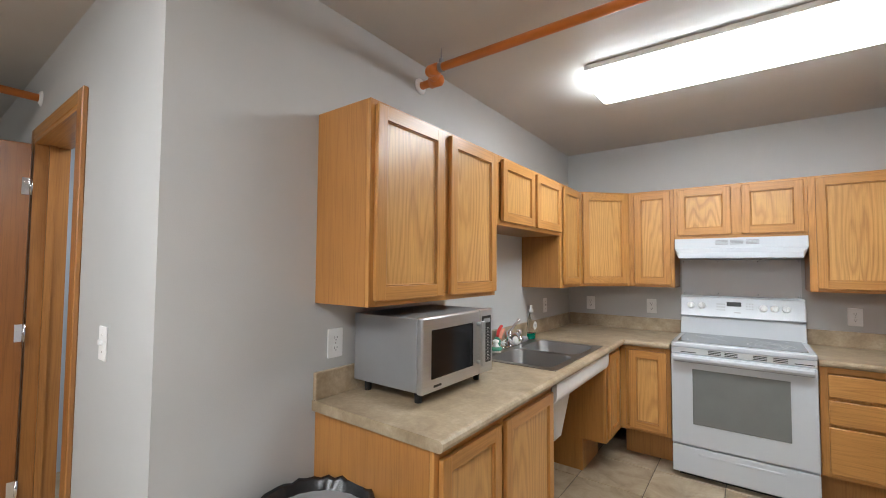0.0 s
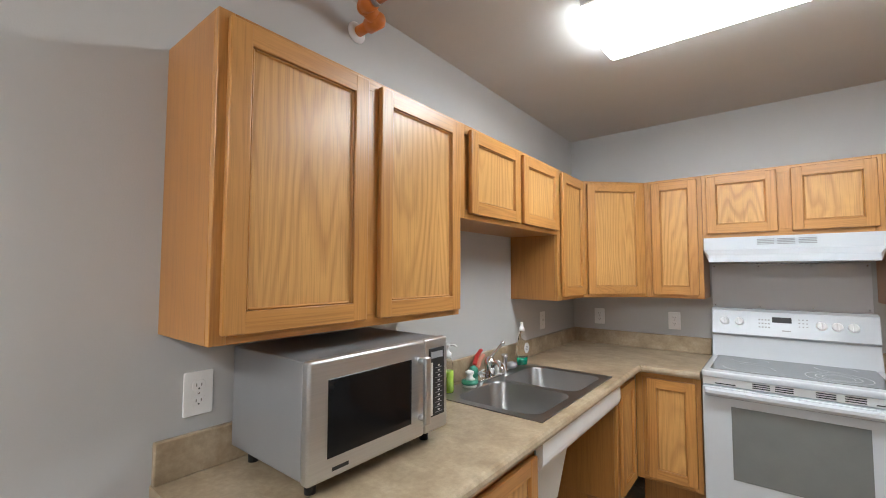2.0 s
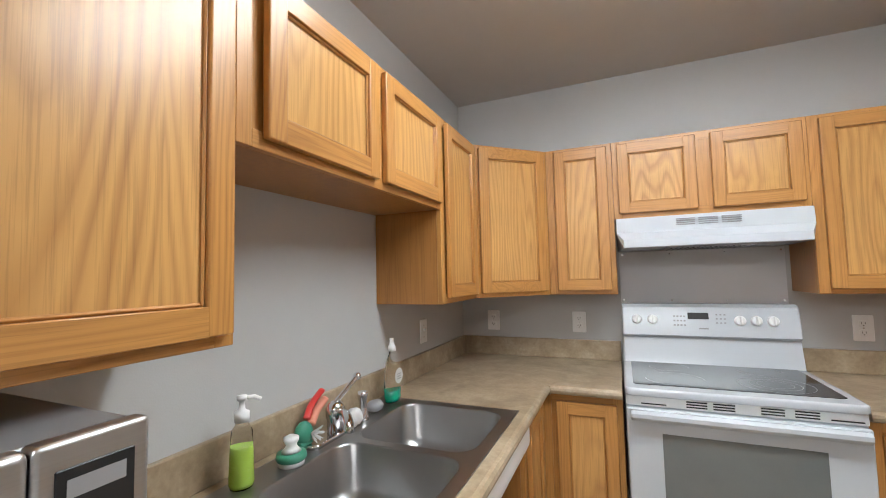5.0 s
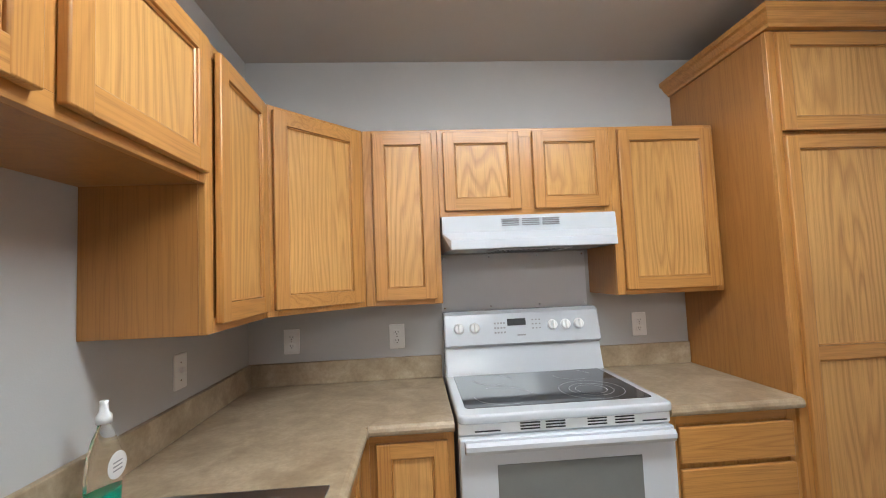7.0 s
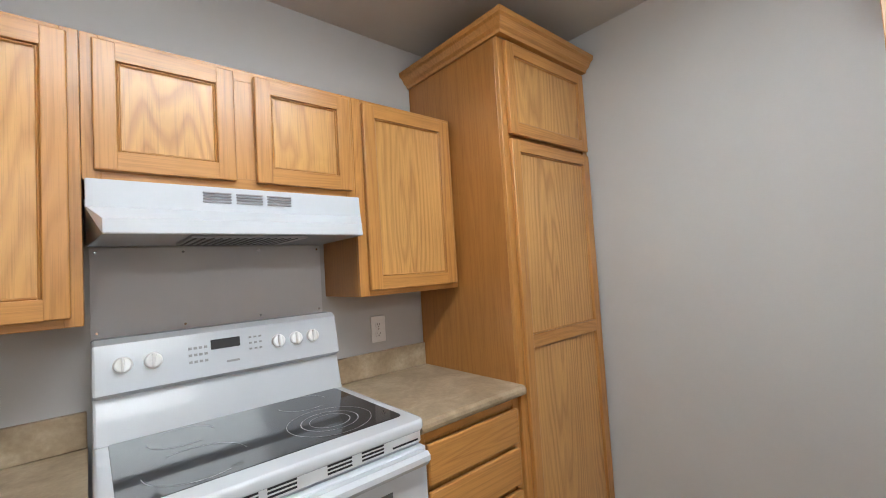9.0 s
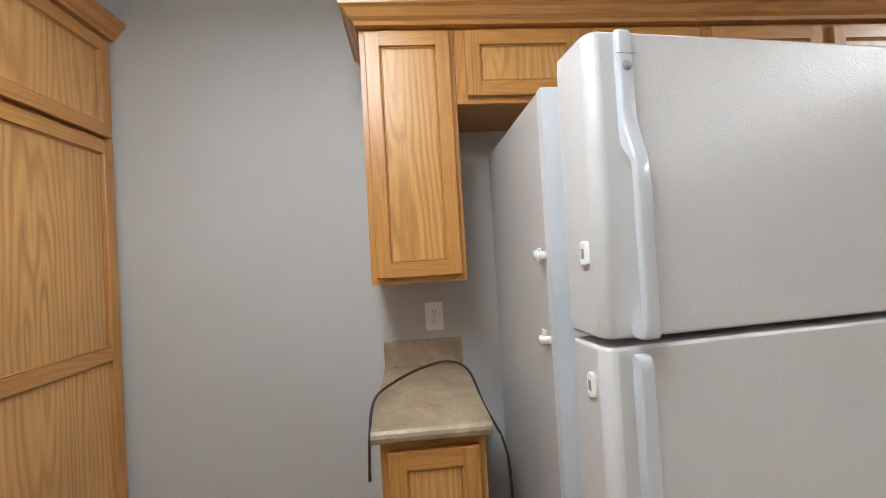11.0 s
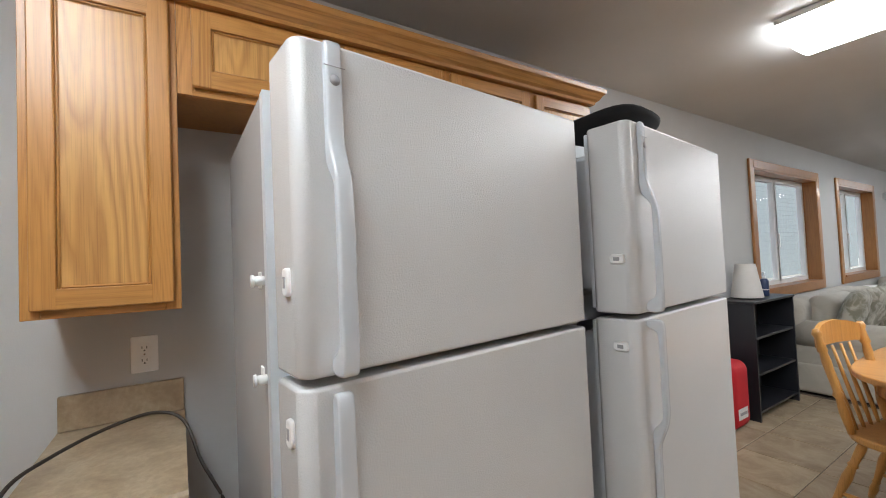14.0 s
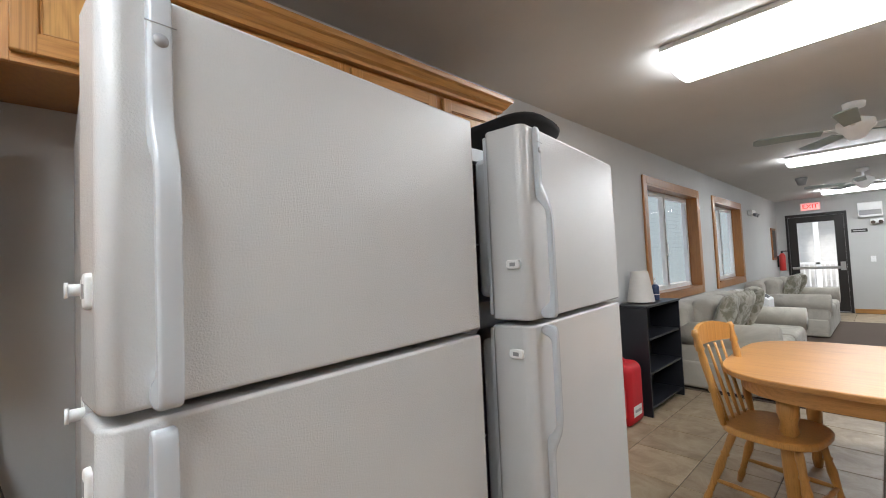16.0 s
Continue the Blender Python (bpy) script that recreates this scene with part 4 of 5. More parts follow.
def fridge(label, x_front, y_left, width, height, split, open_up, open_low, old_handle):
    """A top-freezer refrigerator facing west whose doors hang ajar from its south edge."""
    f = thing("refrigerator", label, "refrigerator", "white refrigerators")
    yl, yr = y_left, y_left - width
    b = Shape(WHITE_TEX, LINER, DARK_GREY)
    xb, wall = 2.82, 0.045
    # shell: sides, back, top and bottom, with the plinth below
    b.box(x_front + 0.03, xb, yl - wall, yl, 0.06, height, 0.005, 0, 2)
    b.box(x_front + 0.03, xb, yr, yr + wall, 0.06, height, 0.005, 0, 2)
    b.box(xb - wall, xb - 0.001, yr + wall, yl - wall, 0.061, height - 0.001)
    b.box(x_front + 0.03, xb - wall, yr + wall, yl - wall, height - 0.05, height - 0.001)
    b.box(x_front + 0.03, xb - wall, yr + wall, yl - wall, 0.061, 0.11)
    b.box(x_front + 0.03, xb - wall, yr + wall, yl - wall, split - 0.03, split + 0.03, 0, 1)
    b.box(x_front + 0.06, 2.80, yr + 0.03, yl - 0.03, 0.0, 0.06, 0, 2)
    # front flange with a rounded mouth to each compartment
    for za, zb in ((0.062, split), (split, height)):
        front = None
        for xx in (x_front, x_front + 0.031):
            outer = [b.bm.verts.new((xx, y, z)) for y, z in round_rect(yr, yl, za, zb, 0.001)]
            inner = [b.bm.verts.new((xx, y, z)) for y, z in round_rect(yr + 0.058, yl - 0.058, za + 0.045, zb - 0.045, 0.035)]
            n = len(outer)
            for i in range(n):
                j = (i + 1) % n
                b.bm.faces.new((outer[i], outer[j], inner[j], inner[i])).material_index = 1
                if front:
                    b.bm.faces.new((front[0][i], front[0][j], outer[j], outer[i])).material_index = 1
                    b.bm.faces.new((front[1][i], front[1][j], inner[j], inner[i])).material_index = 1
            front = (outer, inner)
    for z in (0.42, 0.68, split + 0.25):
        b.box(x_front + 0.12, xb - wall, yr + wall, yl - wall, z, z + 0.008, 0, 1)
    b.end("body", f)
    grip = 0.010 if old_handle else 0.0155
    hinge = (x_front - 0.045, yr + 0.008, 0)
    T, Wd = 0.134, width + 0.013
    for which, z0, z1, ang in (("freezer_door", split + 0.008, height - 0.002, open_up), ("lower_door", 0.075, split - 0.008, open_low)):
        # local frame: x away from the body, y along the door from the hinge
        fr = Matrix.Translation(hinge) @ Matrix.Rotation(radians(ang), 4, "Z") @ Matrix.Diagonal((-1, 1, 1, 1))
        s = Shape(WHITE_TEX, LINER, WHITE, fr=fr)
        out = [(0.0, -0.004), (0.0, Wd - 0.012), (0.012, Wd - 0.004)]
        for i in range(7):
            a = radians(90 - 90 * i / 6)
            out.append((T - 0.03 + 0.03 * math.cos(a), Wd - 0.03 + 0.026 * math.sin(a)))
        for i in range(5):
            a = radians(-90 * i / 4)
            out.append((T - 0.014 + 0.014 * math.cos(a), 0.010 + 0.014 * math.sin(a)))
        s.prism(out, z0, z1, "xy", 0.007, seg=2)
        for fc in s.bm.faces:
            fc.smooth = fc.calc_area() < 0.05
        s.box(-0.092, -0.0005, 0.085, Wd - 0.072, z0 + 0.06, z1 - 0.06, 0.018, 1, 3)
        s.box(-0.016, -0.0005, 0.012, Wd - 0.016, z0 + 0.012, z1 - 0.012, 0.003, 1)
        d = s.end(which, f)
        h = Shape(WHITE, GREY, fr=fr)
        yh = Wd - 0.072
        if which == "freezer_door":
            L = z1 - z0
            zk, zb = z1 - 0.36 * L, z0 + 0.002
            side = [(T - 0.002, z1), (T + 0.018, z1 - 0.004), (T + 0.018, zk + 0.03), (T + 0.043, zk - 0.035), (T + 0.048, zk - 0.08), (T + 0.048, zb + 0.02), (T + 0.043, zb),
                    (T - 0.002, zb), (T - 0.002, zb + 0.03), (T + 0.026, zb + 0.045), (T + 0.030, zb + 0.07), (T + 0.030, zk - 0.075), (T + 0.028, zk - 0.045), (T - 0.002, zk - 0.01)]
            h.prism(eased(side), yh - grip, yh + grip, "xz", 0.005, smooth=True, seg=2)
            h.cyl((T + 0.0170, yh, z1 - 0.075), (T + 0.0186, yh, z1 - 0.075), 0.010, mat=1)
            h.box(T + 0.0175, T + 0.0186, yh - 0.02, yh + 0.02, z1 - 0.052, z1 - 0.0505, 0, 1)
        elif not old_handle:
            zt = z1 - 0.012
            side = [(T - 0.002, zt), (T + 0.020, zt), (T + 0.026, zt - 0.02), (T + 0.026, z0 + 0.2), (T - 0.002, z0 + 0.17)]
            h.prism(eased(side), yh - grip, yh + grip, "xz", 0.005, smooth=True, seg=2)
        else:
            zt, zk = z1 - 0.002, z1 - 0.32
            side = [(T - 0.002, zt), (T + 0.043, zt), (T + 0.048, zt - 0.02), (T + 0.048, zk + 0.05), (T + 0.043, zk + 0.01), (T + 0.018, zk - 0.05), (T + 0.018, z0 + 0.2), (T - 0.002, z0 + 0.2),
                    (T - 0.002, zk - 0.01), (T + 0.028, zk + 0.02), (T + 0.030, zk + 0.05), (T + 0.030, zt - 0.055), (T + 0.026, zt - 0.035), (T - 0.002, zt - 0.025)]
            h.prism(eased(side), yh - grip, yh + grip, "xz", 0.005, smooth=True, seg=2)
        h.end("handle", d)
        # safety latch stuck to the door's edge
        zc = z0 + 0.165 if which == "freezer_door" else split - 0.088
        c = Shape(WHITE_PL, GREY, fr=fr)
        lx = T * 0.62
        hx, hz = (0.023, 0.014) if old_handle else (0.013, 0.025)
        c.prism(round_rect(lx - hx, lx + hx, zc - hz, zc + hz, 0.009), Wd - 0.008, Wd + 0.004, "xz", 0.004, smooth=True)
        c.box(lx - hx * 0.4, lx + hx * 0.4, Wd + 0.0035, Wd + 0.0047, zc - hz * 0.4, zc + hz * 0.4, 0, 1)
        c.end("latch", d)
    Shape(WHITE_PL).box(x_front - 0.09, x_front - 0.0005, yr + 0.0, yr + 0.06, split - 0.0065, split + 0.0065, 0.002).end("hinge", f)
    Shape(WHITE_PL).box(x_front - 0.09, x_front + 0.05, yr, yr + 0.06, height + 0.0005, height + 0.012, 0.003).end("hinge", f)
    for z in (split + 0.172, split - 0.05):
        k = Shape(WHITE_PL)
        k.box(x_front + 0.07, x_front + 0.10, yl - 0.001, yl + 0.004, z - 0.02, z + 0.02, 0.002)
        k.cyl((x_front + 0.04, yl + 0.0, z), (x_front + 0.04, yl + 0.022, z), 0.011)
        k.cyl((x_front + 0.04, yl + 0.022, z), (x_front + 0.04, yl + 0.028, z), 0.014)
        k.end("latch_anchor", f)
    return f


fridge("white top-freezer refrigerator with its doors slightly ajar", 2.12, -2.15, 0.822, 1.752, 1.153, 6.4, 6.2, False)
fridge("older white top-freezer refrigerator with its doors ajar", 2.133, -3.097, 0.777, 1.752, 1.163, 7.1, 6.9, True)


# ---- small kitchen things ----
def outlet(fr, kind="outlet"):
    """A white cover plate; local x along the wall, y outwards."""
    o = thing("wall_outlet" if kind == "outlet" else "light_switch", "white plastic duplex wall outlet" if kind == "outlet" else "white plastic wall light switch", kind, "wall plates")
    s = Shape(WHITE_PL, BLACK, CHROME, fr=fr)
    s.prism(round_rect(-0.038, 0.038, -0.06, 0.06, 0.005), 0.0005, 0.006, "xz", 0.002)
    if kind == "outlet":
        for z in (-0.021, 0.021):
            s.prism(round_rect(-0.017, 0.017, z - 0.0145, z + 0.0145, 0.010), 0.005, 0.0085, "xz", 0.001)
            for u in (-0.0065, 0.0065):
                s.box(u - 0.0011, u + 0.0011, 0.008, 0.0088, z - 0.002, z + 0.006, 0, 1)
            s.cyl((0, 0.008, z - 0.008), (0, 0.0089, z - 0.008), 0.0025, mat=1, n=8)
        s.cyl((0, 0.005, 0), (0, 0.0075, 0), 0.003, mat=2, n=8)
    else:
        s.box(-0.006, 0.006, 0.005, 0.018, -0.004, 0.014, 0.002)
        for z in (-0.03, 0.03):
            s.cyl((0, 0.005, z), (0, 0.007, z), 0.003, mat=2, n=8)
    s.end("plate", o)
    return o


def on_wall(x, y, z, side):
    u, n = {"sink": ((0, 1, 0), (1, 0, 0)), "stove": ((1, 0, 0), (0, -1, 0)), "east": ((0, -1, 0), (-1, 0, 0)), "end": ((-1, 0, 0), (0, 1, 0))}[side]
    return frame_at((x, y, z), u, n)


outlet(on_wall(0, -2.80, 1.09, "sink"))
outlet(on_wall(0, -0.593, 1.092, "sink"), "switch")
for x in (0.207, 0.72, 1.97):
    outlet(on_wall(x, 0, 1.088, "stove"))
outlet(on_wall(E_WALL, -1.884, 1.084, "east"))
outlet(on_wall(-0.45, CORNER_Y, 1.13, "stove"), "switch")
outlet(on_wall(1.36, END_Y, 1.12, "end"), "switch")
outlet(on_wall(1.05, END_Y, 1.08, "end"), "switch")


def sprinkler_pipe():
    p = thing("sprinkler_pipe", "orange plastic sprinkler pipe hung below the ceiling", "pipe")
    s = Shape(ORANGE)
    z = 2.40
    s.cyl((0.002, -2.26, 2.375), (0.10, -2.26, 2.375), 0.02)
    s.cyl((0.075, -2.26, 2.375), (0.135, -2.26, 2.375), 0.029)
    s.ball((0.125, -2.26, 2.378), 0.03, 0.03, 0.03)
    s.cyl((0.12, -2.262, 2.38), (0.12, -2.31, 2.40), 0.028)
    s.ball((0.12, -2.32, z), 0.03, 0.03, 0.03)
    s.cyl((0.12, -2.325, z), (0.17, -2.325, z), 0.029)
    s.cyl((0.16, -2.325, z), (2.855, -2.325, z), 0.0205)
    s.end("pipe", p)
    Shape(WHITE_PL).lathe([(0.042, 0), (0.042, 0.003), (0.03, 0.012), (0.022, 0.013)], (0.001, -2.26, 2.375), (1, 0, 0)).end("flange", p)
    h = Shape(GREY)
    h.cyl((0.19, -2.325, z + 0.02), (0.19, -2.325, CEIL_Z - 0.001), 0.004, n=8)
    h.lathe([(0.024, -0.01), (0.024, 0.01)], (0.19, -2.325, z), (1, 0, 0))
    h.box(0.18, 0.20, -2.335, -2.315, z + 0.02, z + 0.045, 0.003)
    h.end("hanger", p)
    q = thing("sprinkler_pipe", "orange plastic sprinkler pipe entering the hall wall", "pipe")
    Shape(ORANGE).cyl((-1.68, CORNER_Y - 0.002, 2.31), (-1.68, -6.5, 2.31), 0.0205).end("pipe", q)
    Shape(WHITE_PL).lathe([(0.042, 0), (0.042, 0.003), (0.03, 0.012), (0.022, 0.013)], (-1.68, CORNER_Y - 0.001, 2.31), (0, -1, 0)).end("flange", q)
    hh = Shape(GREY)
    hh.cyl((-1.68, -6.45, 2.33), (-1.68, -6.45, CEIL_Z - 0.001), 0.004, n=8)
    hh.end("hanger", q)


sprinkler_pipe()
DECK = CT + 0.005


def hand_soap():
    b = thing("soap_dispenser", "clear pump bottle of bright green hand soap", "soap bottle")
    x, y = 0.098, -1.79
    s = Shape(BOTTLE)
    s.lathe([(0.026, 0), (0.029, 0.01), (0.027, 0.07), (0.024, 0.13), (0.014, 0.148), (0.013, 0.155)], (x, y, DECK))
    s.end("bottle", b)
    Shape(LIME_SOAP).lathe([(0.023, 0.002), (0.026, 0.011), (0.0245, 0.07), (0.0235, 0.095)], (x, y, DECK)).end("soap", b)
    p = Shape(WHITE_PL)
    p.lathe([(0.017, 0.152), (0.017, 0.175), (0.008, 0.18), (0.006, 0.2), (0.012, 0.203), (0.012, 0.213), (0.004, 0.215)], (x, y, DECK))
    p.tube([(x, y, DECK + 0.208), (x + 0.02, y + 0.02, DECK + 0.208), (x + 0.03, y + 0.03, DECK + 0.200)], 0.005, 8)
    p.end("pump", b)


def dish_soap():
    b = thing("dish_soap_bottle", "nearly empty clear bottle of green dish soap", "soap bottle")
    x, y = 0.098, -1.075
    fr = Matrix.Translation((x, y, DECK)) @ Matrix.Diagonal((0.62, 1.0, 1.0, 1))
    Shape(BOTTLE, fr=fr).lathe([(0.04, 0), (0.044, 0.012), (0.047, 0.07), (0.043, 0.12), (0.028, 0.165), (0.016, 0.185), (0.015, 0.2)]).end("bottle", b)
    Shape(TEAL_SOAP, fr=fr).lathe([(0.037, 0.002), (0.0415, 0.013), (0.043, 0.045)]).end("soap", b)
    Shape(WHITE_PL).lathe([(0.016, 0.195), (0.016, 0.212), (0.01, 0.22), (0.008, 0.238), (0.009, 0.245)], (x, y, DECK)).end("cap", b)
    fr2 = frame_at((x + 0.0295, y, DECK + 0.1), (0, 1, 0), (1, 0, 0))
    l = Shape(PAPER, GREY, fr=fr2)
    l.lathe([(0.030, 0), (0.030, 0.0012)], (0, 0, 0), (0, 1, 0), 24)
    for k in range(3):
        l.box(-0.014, 0.014, 0.001, 0.0022, -0.012 + k * 0.009, -0.009 + k * 0.009, 0, 1)
    l.end("label", b)


def brushes():
    b = thing("dish_brush", "red-handled dish brush leaning on the backsplash", "brush")
    x, y = 0.08, -1.57
    Shape(RED_PL).tube(smooth_path([(x - 0.005, y + 0.03, DECK + 0.075), (x - 0.02, y + 0.07, DECK + 0.105), (x - 0.03, y + 0.13, DECK + 0.132)]), 0.011, squash=0.6).end("handle", b)
    Shape(PINK).tube(smooth_path([(x + 0.008, y + 0.035, DECK + 0.06), (x - 0.006, y + 0.075, DECK + 0.085), (x - 0.014, y + 0.125, DECK + 0.108)]), 0.013, squash=0.7).end("bristles", b)
    h = Shape(GREEN_PL, PAPER)
    h.ball((x, y + 0.012, DECK + 0.04), 0.024, 0.03, 0.034)
    h.box(x - 0.02, x + 0.02, y - 0.02, y + 0.035, DECK + 0.0005, DECK + 0.02, 0.006)
    rnd = random.Random(3)
    for k in range(30):
        a, c = rnd.uniform(-0.8, 0.8), rnd.uniform(-0.6, 0.6)
        h.cyl((x + 0.02, y + 0.02, DECK + 0.04), (x + 0.05, y + 0.02 + 0.03 * a, DECK + 0.04 + 0.035 * c), 0.0016, n=5, mat=1)
    h.end("head", b)
    r = thing("scrub_brush", "round green scrub brush with a white knob", "brush")
    x, y = 0.125, -1.655
    Shape(GREEN_PL).lathe([(0.036, 0.012), (0.04, 0.018), (0.038, 0.03), (0.02, 0.034)], (x, y, DECK), n=24).end("rim", r)
    Shape(WHITE_PL).lathe([(0.034, 0.0), (0.035, 0.0125)], (x, y, DECK + 0.0003), n=24).end("bristles", r)
    Shape(WHITE_PL).lathe([(0.026, 0.0335), (0.018, 0.042), (0.013, 0.05), (0.02, 0.062), (0.02, 0.07), (0.008, 0.076)], (x, y, DECK)).end("knob", r)
    c = thing("sponge_cloth", "crumpled white dishcloth beside the faucet", "cloth")
    s = Shape(PAPER)
    fr = Matrix.Translation((0.125, -1.375, DECK + 0.031))
    s.ball((0, 0, 0), 0.024, 0.04, 0.031, n=20, fr=fr)
    for v in s.bm.verts:
        n = noise.noise(v.co * 60)
        v.co.x += 0.008 * n
        v.co.y += 0.01 * n
    s.end("cloth", c)
    t = thing("scourer", "dark grey scouring pad on the sink rim", "scourer")
    s = Shape(GREY)
    s.ball((0.105, -1.215, DECK + 0.021), 0.03, 0.036, 0.021, n=18)
    for v in s.bm.verts:
        v.co += Vector((0.004, 0.004, 0)) * noise.noise(v.co * 110)
    s.end("pad", t)


hand_soap()
dish_soap()
brushes()


def cords():
    c = thing("power_cord", "brown power cord draped over the small countertop", "cord")
    z = CT + 0.006
    Shape(RUBBER).tube(smooth_path([(2.36, -1.64, 0.68), (2.37, -1.645, 0.80), (2.42, -1.66, z + 0.012), (2.52, -1.72, z + 0.035), (2.62, -1.82, z + 0.05), (2.66, -1.92, z + 0.055),
                                    (2.64, -1.99, z + 0.02), (2.58, -2.03, 0.80), (2.55, -2.06, 0.74), (2.53, -2.085, 0.68), (2.52, -2.10, 0.55), (2.5, -2.105, 0.005)], 8), 0.0047, 8).end("cord", c)
    p = thing("power_cord", "black microwave cord behind the appliance", "cord")
    Shape(BLACK).tube(smooth_path([(0.20, -2.169, 0.95), (0.20, -2.13, 0.93), (0.19, -2.11, 0.89), (0.16, -2.12, CT + 0.005), (0.1, -2.14, CT + 0.005), (0.06, -2.15, CT + 0.005)]), 0.0045, 8).end("cord", p)


cords()


def bin_and_hat():
    b = thing("trash_can", "trash can lined with a black plastic bag", "trash can")
    x, y, h = 0.25, -3.08, 0.62
    Shape(GREY).lathe([(0.15, 0.0), (0.16, 0.01), (0.195, h - 0.03)], (x, y, 0), n=28).end("can", b)
    s = Shape(plain("black_bag", (0.012, 0.012, 0.014), 0.25, var=0.2, relief=0.1))
    n = 48
    prof = [(0.198, h - 0.2), (0.2, h - 0.08), (0.206, h - 0.02), (0.208, h), (0.2, h + 0.012), (0.185, h + 0.004), (0.175, h - 0.06)]
    s.lathe(prof, (x, y, 0), n=n)
    for v in s.bm.verts:
        a = math.atan2(v.co.y - y, v.co.x - x)
        k = 0.006 * noise.noise(Vector((a * 6, v.co.z * 8, 0))) + 0.003 * math.sin(a * 23)
        v.co.x += k * math.cos(a)
        v.co.y += k * math.sin(a)
        v.co.z += k
    s.end("liner", b)
    # hat-like black object on the second refrigerator; what it is stays unclear
    t = thing("hat_shape", "black felt-like hat shape lying on the refrigerator", "cover")
    s = Shape(FELT)
    prof = [(0.15, 0.0), (0.165, 0.02), (0.18, 0.10), (0.205, 0.128), (0.212, 0.15), (0.19, 0.168), (0.13, 0.16), (0.02, 0.152)]
    s.lathe(prof, (2.25, -3.56, 1.7525), n=32)
    for v in s.bm.verts:
        v.co.z += 0.010 * math.sin(3 * math.atan2(v.co.y + 3.56, v.co.x - 2.25)) * max(0, v.co.z - 1.762) / 0.13
    s.end("cover", t)


bin_and_hat()


# ---- lounge ----
def bookcase():
    b = thing("bookcase", "low black wooden bookcase with open shelves", "bookcase")
    x0, x1, y0, y1, z1 = 2.574, 2.852, -6.55, -5.75, 0.93
    s = Shape(BLACK_WOOD)
    s.box(x0, x1, y0, y0 + 0.02, 0, z1 - 0.021, 0.001)
    s.box(x0, x1, y1 - 0.02, y1, 0, z1 - 0.021, 0.001)
    s.box(x1 - 0.008, x1, y0 + 0.02, y1 - 0.02, 0.05, z1 - 0.021)
    s.end("side", b)
    Shape(BLACK_WOOD).box(x0 - 0.008, x1, y0 - 0.006, y1 + 0.006, z1 - 0.02, z1, 0.002).end("top", b)
    for z in (0.06, 0.345, 0.63):
        Shape(BLACK_WOOD).box(x0 + 0.006, x1 - 0.009, y0 + 0.021, y1 - 0.021, z, z + 0.018, 0.001).end("shelf", b)
    l = thing("table_lamp", "small table lamp with a white tapered shade", "lamp")
    x, y = 2.72, -6.02
    Shape(GREY).lathe([(0.06, 0), (0.06, 0.01), (0.012, 0.02), (0.01, 0.07), (0.01, 0.2)], (x, y, z1 + 0.0005)).end("base", l)
    s = Shape(SHADE_MAT)
    s.lathe([(0.118, 0.012), (0.1173, 0.016), (0.0727, 0.286), (0.072, 0.29)], (x, y, z1), n=28)
    s.end("shade", l)
    c = thing("spray_can", "dark blue sanitizer bottle with a white pump", "bottle")
    x, y = 2.70, -6.32
    Shape(BLUE_CAN, PAPER).lathe([(0.032, 0), (0.034, 0.01), (0.034, 0.13), (0.02, 0.15)], (x, y, z1 + 0.0005)).lathe([(0.0345, 0.05), (0.0345, 0.06)], (x, y, z1), mat=1).end("bottle", c)
    Shape(WHITE_PL).lathe([(0.012, 0.148), (0.012, 0.17), (0.005, 0.175), (0.005, 0.2), (0.012, 0.202), (0.01, 0.21)], (x, y, z1)).end("pump", c)
    r = thing("first_aid_bag", "red nylon first aid bag standing on the floor", "bag")
    s = Shape(RED)
    s.prism(round_rect(2.59, 2.85, 0.002, 0.50, 0.07), -5.64, -5.39, "xz", 0.045, smooth=True, seg=4)
    s.end("body", r)
    q = Shape(RED)
    q.prism(round_rect(2.62, 2.82, 0.06, 0.34, 0.05), -5.385, -5.335, "xz", 0.02, smooth=True, seg=3)
    q.end("pocket", r)
    Shape(RED).tube(smooth_path([(2.67, -5.49, 0.495), (2.69, -5.49, 0.53), (2.75, -5.49, 0.53), (2.77, -5.49, 0.495)]), 0.01).end("handle", r)
    Shape(PAPER, GREY).box(2.584, 2.588, -5.565, -5.42, 0.09, 0.17, 0.001).box(2.582, 2.584, -5.55, -5.44, 0.12, 0.14, 0, 1).end("label", r)


bookcase()


def soft_block(s, x0, x1, y0, y1, z0, z1, r=0.05, mat=0, puff=0.0):
    """An upholstered block with well-rounded edges."""
    s.box(x0, x1, y0, y1, z0, z1, r, mat, 4)


def pillow(parent, at, rx, rz, w=0.5):
    fr = pose(*at, rx, 0, rz)
    s = Shape(PILLOW)
    n = 14
    for sgn in (-1, 1):
        grid = [[None] * (n + 1) for _ in range(n + 1)]
        for i in range(n + 1):
            for j in range(n + 1):
                u, v = 2 * i / n - 1, 2 * j / n - 1
                h = 0.085 * ((1 - u ** 4) * (1 - v ** 4)) ** 0.6
                pin = 1 - 0.07 * (u * u * v * v)
                wob = 0.012 * noise.noise(Vector((u * 2 + at[1], v * 2, sgn)))
                grid[i][j] = s.bm.verts.new(fr @ Vector((u * w / 2 * pin, sgn * (h + wob * (h > 0.01)), v * w / 2 * pin)))
        for i in range(n):
            for j in range(n):
                f = s.bm.faces.new((grid[i][j], grid[i + 1][j], grid[i + 1][j + 1], grid[i][j + 1]))
                f.smooth = True
    bmesh.ops.remove_doubles(s.bm, verts=s.bm.verts[:], dist=0.002)
    return tagged(s.end("cushion"), "sage and cream patterned throw cushion on the sofa", "cushion", "throw cushions")


